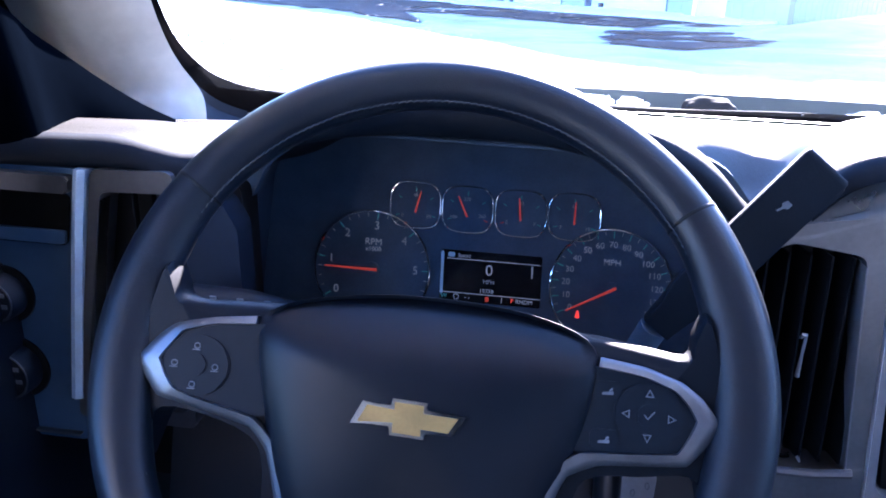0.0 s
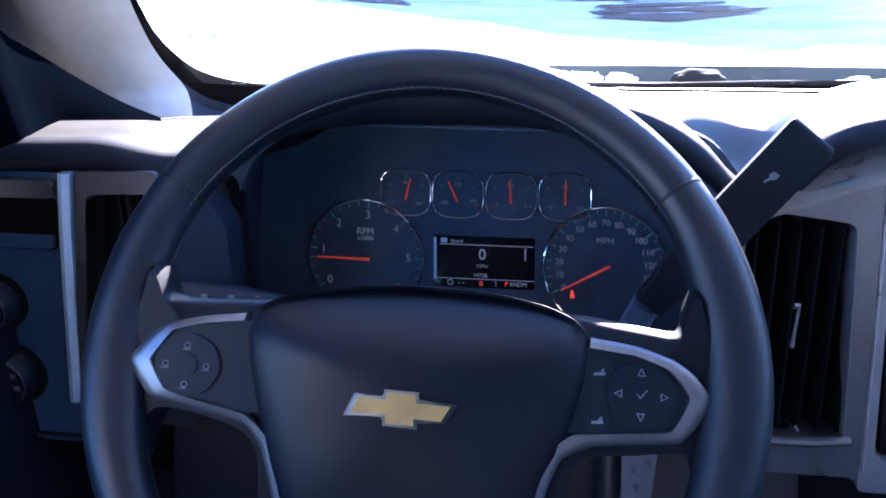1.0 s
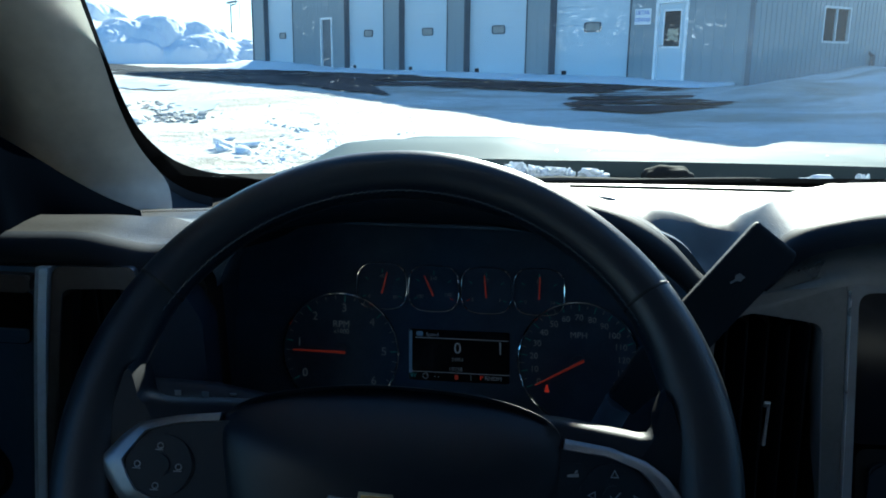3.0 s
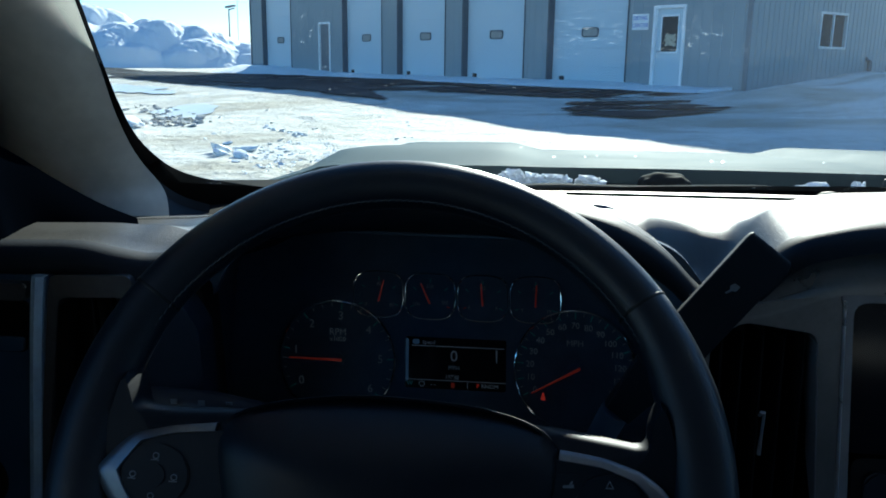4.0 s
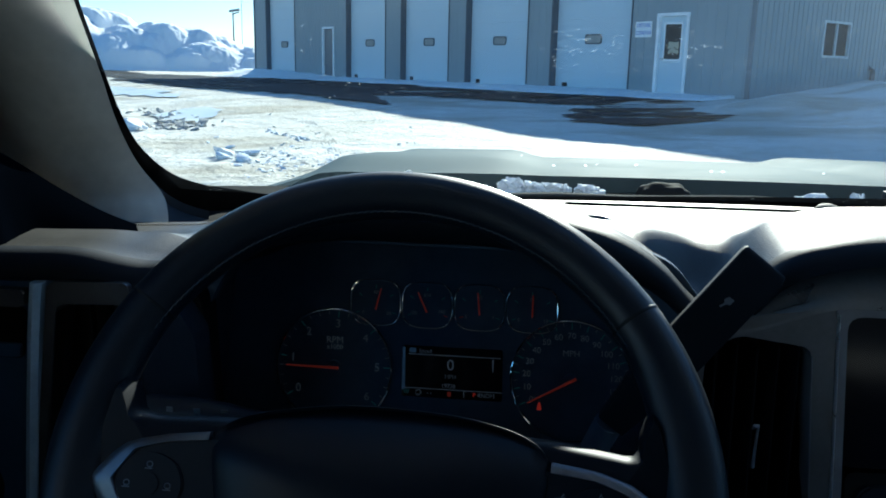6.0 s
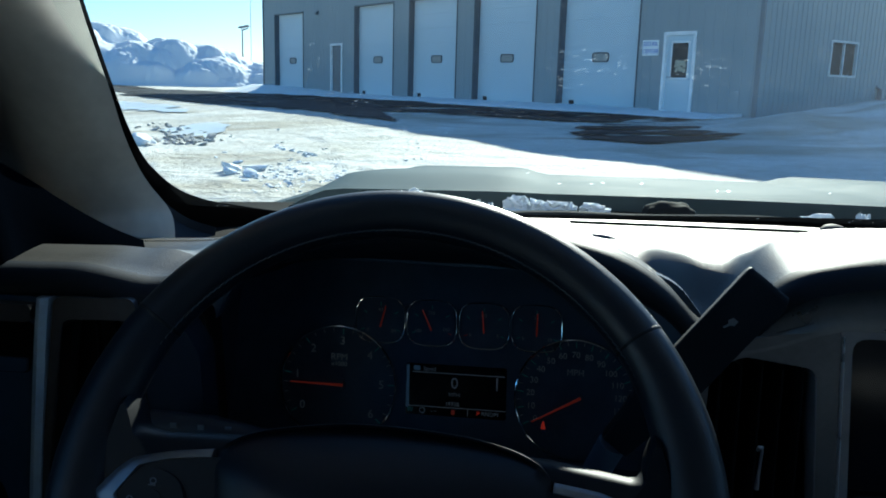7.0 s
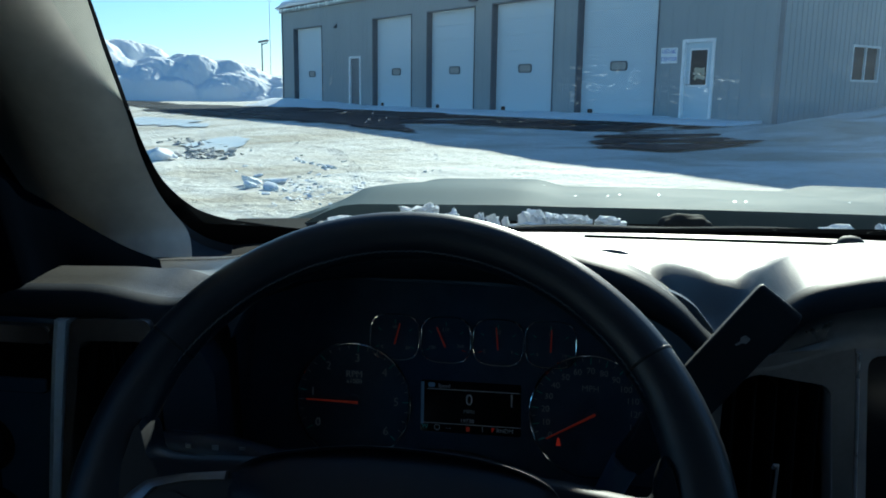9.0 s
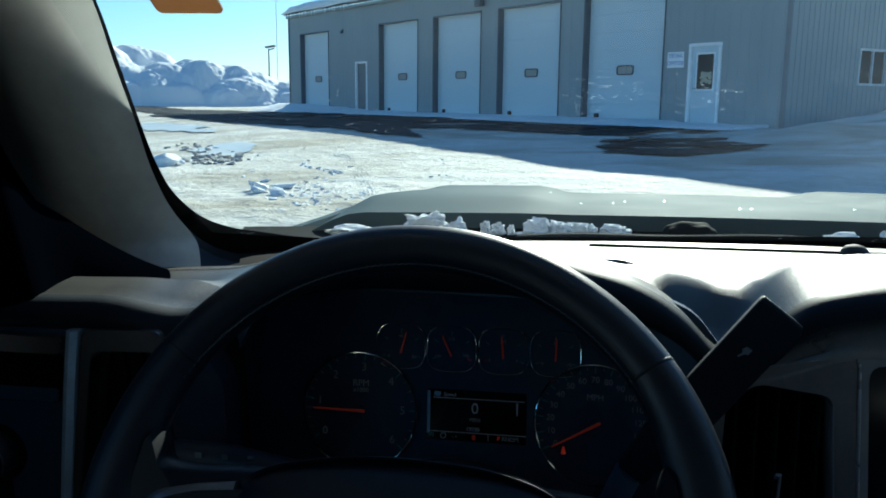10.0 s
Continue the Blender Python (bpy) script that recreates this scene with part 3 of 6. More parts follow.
# ---- light pole ----
def make_pole(x, y):
    top, foot = 5.34, ground_z(x, y)
    t = thing("street_lamp", "dark steel lamp pole with a flat flood head", "street lamp", (x, y, foot))
    part("pole", tube([(x, y, foot - 0.1), (x, y, top)], [0.07, 0.055], 10), trim_dark, t)
    part("arm", tube([(x, y, top - 0.1), (x + 0.5, y, top + 0.05)], 0.05, 8), trim_dark, t)
    part("lamp_head", block((x + 0.18, y, top + 0.14), (0.85, 0.4, 0.16), 0.05, Matrix.Translation((x, y, top)) @ pose(0, 0, 0, 0, -10, 0) @ Matrix.Translation((-x, -y, -top))), trim_dark, t)
    u = tagged(part("radio_mast", tube([(x + 0.35, y + 1, foot - 0.1), (x + 0.35, y + 1, 17)], [0.035, 0.02], 6), steel_grey), "thin grey radio mast behind the snow bank", "mast")
    return t, u


make_pole(-24.45, 65.1)


# ---- workshop building ----
EAVE, DEEP = 4.745, 14.0
FRONT = Matrix(((FAC_D.x, FAC_N.x, 0, FAC_O.x), (FAC_D.y, FAC_N.y, 0, FAC_O.y), (0, 0, 1, FAC_O.z), (0, 0, 0, 1)))   # s along, q inwards, h up
S0, S1 = -26.3, 1.956
BAYS = [(-4.97, -1.88), (-9.17, -6.08), (-13.16, -10.20), (-17.24, -14.29), (-24.90, -21.94)]
BAY_H = 3.72
OFFICE = (-0.977, 0.06, 2.17)
SIDE_DOOR = (-19.32, -18.31, 2.24)


def wall_strip(bm, s0, s1, h0, h1, q0=0.0, q1=0.2):
    block(((s0 + s1) / 2, (q0 + q1) / 2, (h0 + h1) / 2), (s1 - s0, q1 - q0, h1 - h0), 0, None, bm=bm)


def ribs(bm, s0, s1, h0, h1, pitch=0.305, tall=0.007):
    s = s0 + 0.1
    while s < s1 - 0.05:
        o = [(-0.022, 0.002), (-0.012, -tall), (0.012, -tall), (0.022, 0.002)]
        loft([[Vector((s + a, b, h)) for a, b in o] for h in (h0, h1)], True, True, bm)
        s += pitch


workshop = thing("workshop_building", "beige ribbed-steel workshop with five white overhead doors", "building", FRONT @ Vector(((S0 + S1) / 2, DEEP / 2, 0)))


def make_workshop():
    openings = sorted([(a, b, BAY_H) for a, b in BAYS] + [OFFICE, SIDE_DOOR])
    bm = bmesh.new()
    at = S0
    for a, b, h in openings:
        wall_strip(bm, at, a, -0.3, EAVE)
        wall_strip(bm, a, b, h, EAVE)
        at = b
    wall_strip(bm, at, S1, -0.3, EAVE)
    at = S0
    for a, b, h in openings:
        ribs(bm, at, a - 0.08, 0, EAVE)
        ribs(bm, a, b, h + 0.1, EAVE)
        at = b + 0.08
    ribs(bm, at, S1 - 0.1, 0, EAVE)
    part("front_wall", bm, wall_metal, workshop, m=FRONT, smooth=False)
    # side wall towards the parked truck's right, with the slider window
    side = FRONT @ Matrix.Translation((S1, 0, 0)) @ Matrix.Rotation(radians(90), 4, "Z")
    bm = bmesh.new()
    w0, w1, h0, h1 = 3.24, 4.69, 1.10, 2.07
    for s0, s1, a, b in ((0.2, w0, -0.3, EAVE), (w0, w1, -0.3, h0), (w0, w1, h1, EAVE), (w1, DEEP, -0.3, EAVE)):
        wall_strip(bm, s0, s1, a, b)
        if not (s0 == w0 and a < 0):
            ribs(bm, s0, s1, max(a, 0), b, 0.23, 0.016)
        else:
            ribs(bm, s0, s1, 0, b, 0.23, 0.016)
    v = [bm.verts.new(p) for p in ((0.2, 0, EAVE), (DEEP, 0, EAVE), (DEEP / 2, 0, EAVE + 2.2), (0.2, 0.2, EAVE), (DEEP, 0.2, EAVE), (DEEP / 2, 0.2, EAVE + 2.2))]
    for f in ((0, 1, 2), (3, 5, 4), (0, 2, 5, 3), (1, 4, 5, 2), (0, 3, 4, 1)):
        bm.faces.new([v[i] for i in f])
    part("side_wall", bm, wall_metal, workshop, m=side, smooth=False)
    win = part("slider_window", prism(rounded(w0, h0, w1, h1, 0.01, 1), -0.03, 0.1, side @ Matrix(((1, 0, 0, 0), (0, 0, 1, 0), (0, 1, 0, 0), (0, 0, 0, 1))), hole=rounded(w0 + 0.06, h0 + 0.06, w1 - 0.06, h1 - 0.06, 0.01, 1)), window_grey, workshop, "pale grey two-pane slider window frame")
    part("mullion", block(((w0 + w1) / 2, 0.02, (h0 + h1) / 2), (0.05, 0.06, h1 - h0 - 0.12), 0.005, side), window_grey, win)
    part("pane", block((w0 + 0.40, 0.06, (h0 + h1) / 2), (0.70, 0.01, h1 - h0 - 0.10), 0, side), dark_glass, win)
    part("pane", block((w1 - 0.40, 0.06, (h0 + h1) / 2), (0.70, 0.01, h1 - h0 - 0.10), 0, side), dark_glass, win)
    # closing walls and roof
    bm = bmesh.new()
    wall_strip(bm, S0, S1, -0.3, EAVE, DEEP - 0.2, DEEP)
    wall_strip(bm, S0, S0 + 0.2, -0.3, EAVE, 0.2, DEEP - 0.2)
    part("rear_walls", bm, wall_metal, workshop, m=FRONT, smooth=False)
    bm = bmesh.new()
    prof = [(-0.18, EAVE - 0.02), (DEEP / 2, EAVE + 2.2), (DEEP + 0.18, EAVE - 0.02), (DEEP + 0.18, EAVE + 0.1), (DEEP / 2, EAVE + 2.32), (-0.18, EAVE + 0.1)]
    loft([[Vector((s, q, h)) for q, h in prof] for s in (S0 - 0.15, S1 + 0.15)], True, True, bm)
    part("roof", bm, trim_dark, workshop, m=FRONT, smooth=False)
    # snow on the roof, with a rounded overhanging lip
    bm = bmesh.new()
    rings = []
    n = 180
    for k in range(n + 1):
        s = S0 - 0.3 + (S1 - S0 + 0.6) * k / n
        d = 0.30 + 0.10 * wobble(s, 0, 0.5, 2) + 0.04 * wobble(s, 0, 2.5, 5)
        lip = 0.22 + 0.10 * wobble(s, 3, 0.8, 4)
        end = step(S0 - 0.3, S0 + 0.9, s) * 0.8 + 0.2
        rings.append([Vector((s, q, h)) for q, h in ((0.2, EAVE + 0.24), (-0.18, EAVE + 0.11), (-0.18 - lip * end, EAVE + 0.04), (-0.22 - lip * end, EAVE + 0.12), (-0.14 - lip * 0.5 * end, EAVE + 0.10 + d * end), (0.6, EAVE + 0.30 + d * end), (DEEP / 2, EAVE + 2.34 + d), (DEEP / 2, EAVE + 2.33))])
    loft(rings, True, True, bm)
    part("roof_snow", bm, snow_clean, workshop, "thick white snow on the roof", m=FRONT, sharp=75)
    # corner and eave flashings
    part("corner_trim", block((S1 - 0.03, -0.012, EAVE / 2), (0.13, 0.045, EAVE), 0.004, FRONT), trim_grey, workshop, smooth=False)
    part("corner_trim", block((S0 + 0.05, -0.012, EAVE / 2), (0.12, 0.045, EAVE), 0.004, FRONT), trim_dark, workshop, smooth=False)
    part("eave_gutter", block(((S0 + S1) / 2, -0.09, EAVE - 0.1), (S1 - S0, 0.14, 0.13), 0.02, FRONT), wall_metal, workshop, smooth=False)
    # icicles under the lip
    bm = bmesh.new()
    rng = random.Random(9)
    for k in range(60):
        s = rng.uniform(S0, S0 + 9)
        L = rng.uniform(0.05, 0.3)
        loft([[Vector((s + r * math.cos(i * 2.1), -0.24 + r * math.sin(i * 2.1), EAVE + 0.02 - z)) for i in range(3)] for r, z in ((0.018, 0), (0.004, L))], True, True, bm)
    part("icicles", bm, snow_chunk, workshop, "small icicles", m=FRONT)["kind"] = "stuff"


def overhead_door(a, b):
    w = b - a
    d = part("overhead_door", block(((a + b) / 2, 0.24, BAY_H / 2), (w, 0.03, BAY_H), 0.0, FRONT), door_white, workshop, "white panelled overhead door", smooth=False)
    n = 7
    for k in range(n):
        h0, h1 = 0.0015 + k * BAY_H / n, (k + 1) * BAY_H / n - 0.0015
        part("panel", block(((a + b) / 2, 0.215, (h0 + h1) / 2), (w - 0.03, 0.03, h1 - h0), 0.0015, FRONT, 1), door_white, d, smooth=False)
    c = a + 1.53
    fr = part("door_window", prism(rounded(c - 0.33, 1.39, c + 0.33, 1.68, 0.09), 0.17, 0.20, FRONT @ Matrix(((1, 0, 0, 0), (0, 0, 1, 0), (0, 1, 0, 0), (0, 0, 0, 1))), hole=rounded(c - 0.292, 1.428, c + 0.292, 1.642, 0.07)), trim_dark, d, "small window with rounded dark frame")
    part("pane", block((c, 0.192, 1.535), (0.60, 0.004, 0.24), 0, FRONT), frosted_pane, d)
    part("vent_flap", block((a + 0.43, 0.19, 0.18), (0.2, 0.03, 0.14), 0.01, FRONT), rubber, d)
    part("seal", block(((a + b) / 2, 0.2, 0.012), (w, 0.05, 0.03), 0.005, FRONT), rubber, d)
    bm = bmesh.new()
    block((a - 0.02, -0.01, BAY_H / 2 + 0.02), (0.05, 0.05, BAY_H + 0.05), 0.004, bm=bm)
    block((b + 0.012, -0.01, BAY_H / 2 + 0.02), (0.03, 0.04, BAY_H + 0.05), 0.004, bm=bm)
    block(((a + b) / 2, -0.01, BAY_H + 0.02), (w - 0.002, 0.05, 0.045), 0.004, bm=bm)
    block((a + 0.01, 0.11, BAY_H / 2), (0.02, 0.22, BAY_H), 0, bm=bm)
    block((b - 0.01, 0.11, BAY_H / 2), (0.02, 0.22, BAY_H), 0, bm=bm)
    part("door_surround", bm, trim_dark, workshop, m=FRONT, smooth=False)


def entry_door(a, b, h, mat, frame_mat, lite):
    d = part("entry_door", block(((a + b) / 2, 0.07, h / 2 - 0.02), (b - a - 0.16, 0.05, h - 0.1), 0.004, FRONT), mat, workshop, "painted steel entry door")
    bm = bmesh.new()
    block((a + 0.04, 0.03, h / 2), (0.09, 0.14, h), 0.006, bm=bm)
    block((b - 0.04, 0.03, h / 2), (0.09, 0.14, h), 0.006, bm=bm)
    block(((a + b) / 2, 0.03, h - 0.04), (b - a - 0.16, 0.14, 0.09), 0.006, bm=bm)
    part("door_frame", bm, frame_mat, d, m=FRONT, smooth=False)
    part("threshold", block(((a + b) / 2, 0.0, 0.02), (b - a, 0.2, 0.05), 0.005, FRONT), steel_grey, d)
    if lite:
        c = (a + b) / 2
        up = FRONT @ Matrix(((1, 0, 0, 0), (0, 0, 1, 0), (0, 1, 0, 0), (0, 0, 0, 1)))
        part("lite_frame", prism(rounded(c - 0.3, 0.92, c + 0.3, 1.93, 0.02, 2), 0.02, 0.045, up, hole=rounded(c - 0.26, 0.97, c + 0.26, 1.88, 0.02, 2)), frame_mat, d)
        part("pane", block((c, 0.041, 1.425), (0.53, 0.004, 0.92), 0, FRONT), dark_glass, d)
        part("door_handle", tube([FRONT @ Vector((a + 0.16, 0.04, 0.98)), FRONT @ Vector((a + 0.16, -0.02, 0.98)), FRONT @ Vector((a + 0.28, -0.02, 0.98))], 0.014, 8), steel_grey, d, "steel lever handle")
        bm = bmesh.new()
        rng = random.Random(2)
        for k in range(26):
            r = rng.uniform(0.03, 0.07)
            bmesh.ops.create_icosphere(bm, subdivisions=1, radius=r, matrix=Matrix.Translation((c + rng.uniform(-0.18, 0.18), 0.028, 1.27 + rng.uniform(-0.13, 0.13))) @ Matrix.Diagonal((1, 0.15, 1, 1)))
        part("wreath", bm, bright_yellow, d, "dried yellow wreath on the glass", m=FRONT)


make_workshop()
for bay in BAYS:
    overhead_door(*bay)
entry_door(*OFFICE, door_white, trim_white, True)
entry_door(*SIDE_DOOR, grey_door, trim_white, False)

UPRIGHT = FRONT @ Matrix(((1, 0, 0, 0), (0, 0, -1, 0), (0, 1, 0, 0), (0, 0, 0, 1)))
sign = tagged(part("wall_sign", prism(rounded(-1.70, 1.55, -1.14, 1.975, 0.01, 1), 0.012, 0.03, UPRIGHT), sign_white, None, smooth=False), "white wall sign with blue capital letters", "sign")
words("lettering", "DETAIL", 0.150, sign_blue, UPRIGHT @ Matrix.Translation((-1.42, 1.865, 0.032)), sign, 0.002)
words("lettering", "CENTER", 0.150, sign_blue, UPRIGHT @ Matrix.Translation((-1.42, 1.665, 0.032)), sign, 0.002)
wl = thing("wall_light", "dark wall-mounted flood lamp above the doors", "wall light", FRONT @ Vector((-10.11, 0, 3.97)))
part("bracket", block((-10.11, -0.04, 4.065), (0.12, 0.1, 0.24), 0.02, FRONT), trim_dark, wl)
part("lamp_head", block((-10.11, -0.17, 4.0), (0.34, 0.22, 0.24), 0.04, FRONT), trim_dark, wl)
wf = thing("wall_light", "small dark wall fixture high on the ribbed wall", "wall light", FRONT @ Vector((-20.5, 0, 3.5)))
part("bracket", block((-20.5, -0.02, 3.66), (0.10, 0.05, 0.16), 0.01, FRONT), trim_dark, wf)
part("lamp_head", block((-20.5, -0.08, 3.60), (0.14, 0.12, 0.12), 0.03, FRONT), trim_dark, wf)
tagged(part("gas_pipe", tube([FRONT @ Vector((S1 + 0.12, 6.02, -0.3)), FRONT @ Vector((S1 + 0.12, 6.02, 0.78)), FRONT @ Vector((S1 - 0.05, 6.02, 0.9))], 0.07, 8), trim_dark), "short dark pipe at the side wall", "pipe")


def base_drift():
    """A low ridge of blown snow along the foot of the front wall."""
    rings = []
    n = 240
    for k in range(n + 1):
        s = S0 - 1.5 + (1.6 - S0 + 1.5) * k / n
        h = 0.10 + 0.26 * step(-15, -26, s) + 0.05 * wobble(s, 0, 0.8, 1) + 0.03 * wobble(s, 0, 3.0, 2)
        if s > -1.3:
            h *= 0.6
        wid = 0.9 + 0.3 * wobble(s, 2, 0.6, 3)
        p = FRONT @ Vector((s, 0, 0))
        base = ground_z(p.x, p.y) - FAC_O.z
        rings.append([FRONT @ Vector((s, q, z)) for q, z in ((0.18, base - 0.05), (0.18, base + h), (-0.05, base + h * 1.0), (-0.4 * wid, base + h * 0.8), (-0.9 * wid, base + h * 0.3), (-1.5 * wid, base + 0.02), (-1.7 * wid, base - 0.05))])
    tagged(part("snow_drift", loft(rings), snow_clean, sharp=80), "low drift of white snow along the wall foot", "snow drift", kind="stuff")


base_drift()


def clod(bm, rng, x, y, r, flat=0.55, sink=0.25):
    """One broken plate of crusted snow: blunt facets, uneven rim, lying askew."""
    m = Matrix.Translation((x, y, ground_z(x, y) + r * flat * (0.6 - sink))) @ Euler((rng.gauss(0, 0.25), rng.gauss(0, 0.25), rng.random() * 6.3)).to_matrix().to_4x4()
    long = rng.uniform(0.9, 1.9)
    off = Vector((rng.random() * 50, rng.random() * 50, rng.random() * 50))
    made = bmesh.ops.create_icosphere(bm, subdivisions=2, radius=1.0)["verts"]
    for v in made:
        p = v.co.copy()
        p *= 1 + 0.55 * noise.noise(p * 1.3 + off) + 0.25 * noise.noise(p * 3.1 + off)
        p.z = max(min(p.z, 0.55 + 0.3 * noise.noise(Vector((p.x, p.y, 0)) * 2 + off)), -0.7)
        v.co = m @ Vector((p.x * r * long, p.y * r, p.z * r * flat))


def clods():
    rng = random.Random(11)
    bm = bmesh.new()
    for x, y, r in ((-4.42, 10.95, 0.12), (-4.30, 10.60, 0.10), (-4.08, 11.0, 0.09), (-3.93, 10.38, 0.10), (-4.62, 11.75, 0.05)):
        clod(bm, rng, x, y, r, 0.8)
    for k in range(16):
        f = k / 15
        clod(bm, rng, -4.7 + 1.1 * f + rng.gauss(0, 0.05), 13.8 - 1.3 * f + rng.gauss(0, 0.06), rng.uniform(0.025, 0.05), 0.75)
    for k in range(240):
        f = rng.betavariate(2.2, 1.4)
        x, y = -4.1 + 1.5 * f + rng.gauss(0, 0.30), 11.8 - 2.6 * f + rng.gauss(0, 0.42)
        clod(bm, rng, x, y, rng.uniform(0.010, 0.036), 0.5)
    for k in range(60):
        clod(bm, rng, rng.uniform(-9.5, -1.6), rng.uniform(8.3, 17), rng.uniform(0.012, 0.04), 0.6)
    tagged(part("snow_clods", bm, snow_clean, sharp=35), "scattered plates and crumbs of broken snow crust", "snow clods", kind="stuff")
    bm = bmesh.new()
    for k in range(60):
        f = rng.random() ** 0.6
        x, y = -9.6 + 2.9 * f + rng.gauss(0, 0.22), 19.3 - 4.6 * f + rng.gauss(0, 0.3)
        clod(bm, rng, x, y, rng.uniform(0.025, 0.08) * (0.7 + 0.6 * f), 0.7)
    for k in range(40):
        x, y = -6.75 + rng.gauss(0, 0.28), 14.7 + rng.gauss(0, 0.3)
        clod(bm, rng, x, y, rng.uniform(0.02, 0.075), 0.8)
    tagged(part("dirty_clods", bm, dirty_snow, sharp=35), "heap of dirty grey snow clods", "snow clods", kind="stuff")
    x, y = -7.55, 14.35
    bm = bmesh.new()
    made = bmesh.ops.create_icosphere(bm, subdivisions=4, radius=1.0)["verts"]
    for v in made:
        p = v.co.copy()
        p *= 1 + 0.4 * noise.noise(p * 1.4 + Vector((3, 1, 8))) + 0.15 * noise.noise(p * 4)
        v.co = Vector((x + 0.30 * p.x, y + 0.26 * p.y, ground_z(x, y) + 0.30 * min(p.z, 0.75 - 0.35 * p.x) * (1 - 0.25 * abs(p.x))))
    tagged(part("snow_block", bm, snow_clean, sharp=50), "large slanted block of shaded snow on the lot", "snow block")


clods()


def tyre_track():
    """Crisp tread marks pressed into the snow, four ribbed lines side by side."""
    pts = [Vector(p) for p in ((-2.10, 8.3, 0), (-2.30, 9.2, 0), (-2.75, 10.8, 0), (-3.25, 12.4, 0), (-3.85, 14.0, 0), (-4.50, 15.6, 0))]
    bm = bmesh.new()
    line = curve(pts, 28)
    for k in range(len(line) - 1):
        c = line[k]
        along = (line[k + 1] - c).normalized()
        across = Vector((along.y, -along.x, 0))
        for off in (-0.11, -0.055, 0.0, 0.055, 0.11):
            p = c + across * off + along * (0.012 if abs(off) > 0.08 else 0)
            z = ground_z(p.x, p.y) + 0.025 * wobble(p.x, p.y, 0.5) + 0.012 * wobble(p.x, p.y, 2.2, 3) - 0.003
            if wobble(p.x, p.y, 1.7, 40) > 0.28:
                continue
            m = Matrix.Translation((p.x, p.y, z + 0.002)) @ Matrix.Rotation(math.atan2(along.y, along.x) + 0.3 * (1 if off > 0 else -1), 4, "Z")
            block((0, 0, 0), (0.024, 0.036, 0.006), 0.0025, m, 1, bm)
    tagged(part("tyre_track", bm, lot_snow), "ribbed tyre track pressed into the snow", "tyre track", kind="stuff")


def curve(pts, k=6):
    """A smooth line through the points."""
    out = []
    for i in range(len(pts) - 1):
        p0, p1, p2, p3 = pts[max(i - 1, 0)], pts[i], pts[i + 1], pts[min(i + 2, len(pts) - 1)]
        for n in range(k):
            t = n / k
            out.append(0.5 * ((2 * p1) + (p2 - p0) * t + (2 * p0 - 5 * p1 + 4 * p2 - p3) * t * t + (3 * p1 - p0 - 3 * p2 + p3) * t ** 3))
    out.append(pts[-1])
    return out


tyre_track()


# ---- the truck: hood, cowl, windshield ----
place = ON_SLOPE
MID = 0.41                          # the truck's middle


def hood_z(x, y):
    a = abs(x - MID)
    z = 1.298 - 0.085 * step(1.0, 2.25, y) - 0.020 * ((y - 1.05) / 1.15)
    bulge = step(0.30, 0.40, a) * step(0.80, 0.70, a)
    z += 0.020 * bulge * step(1.02, 1.25, y)
    z -= 0.075 * step(0.68, 0.88, a)
    z -= 0.10 * step(2.05, 2.30, y) ** 2
    return z


truck_body = thing("pickup_truck", "silver pickup truck body round the cab", "truck", (MID, 0.4, 0.0))


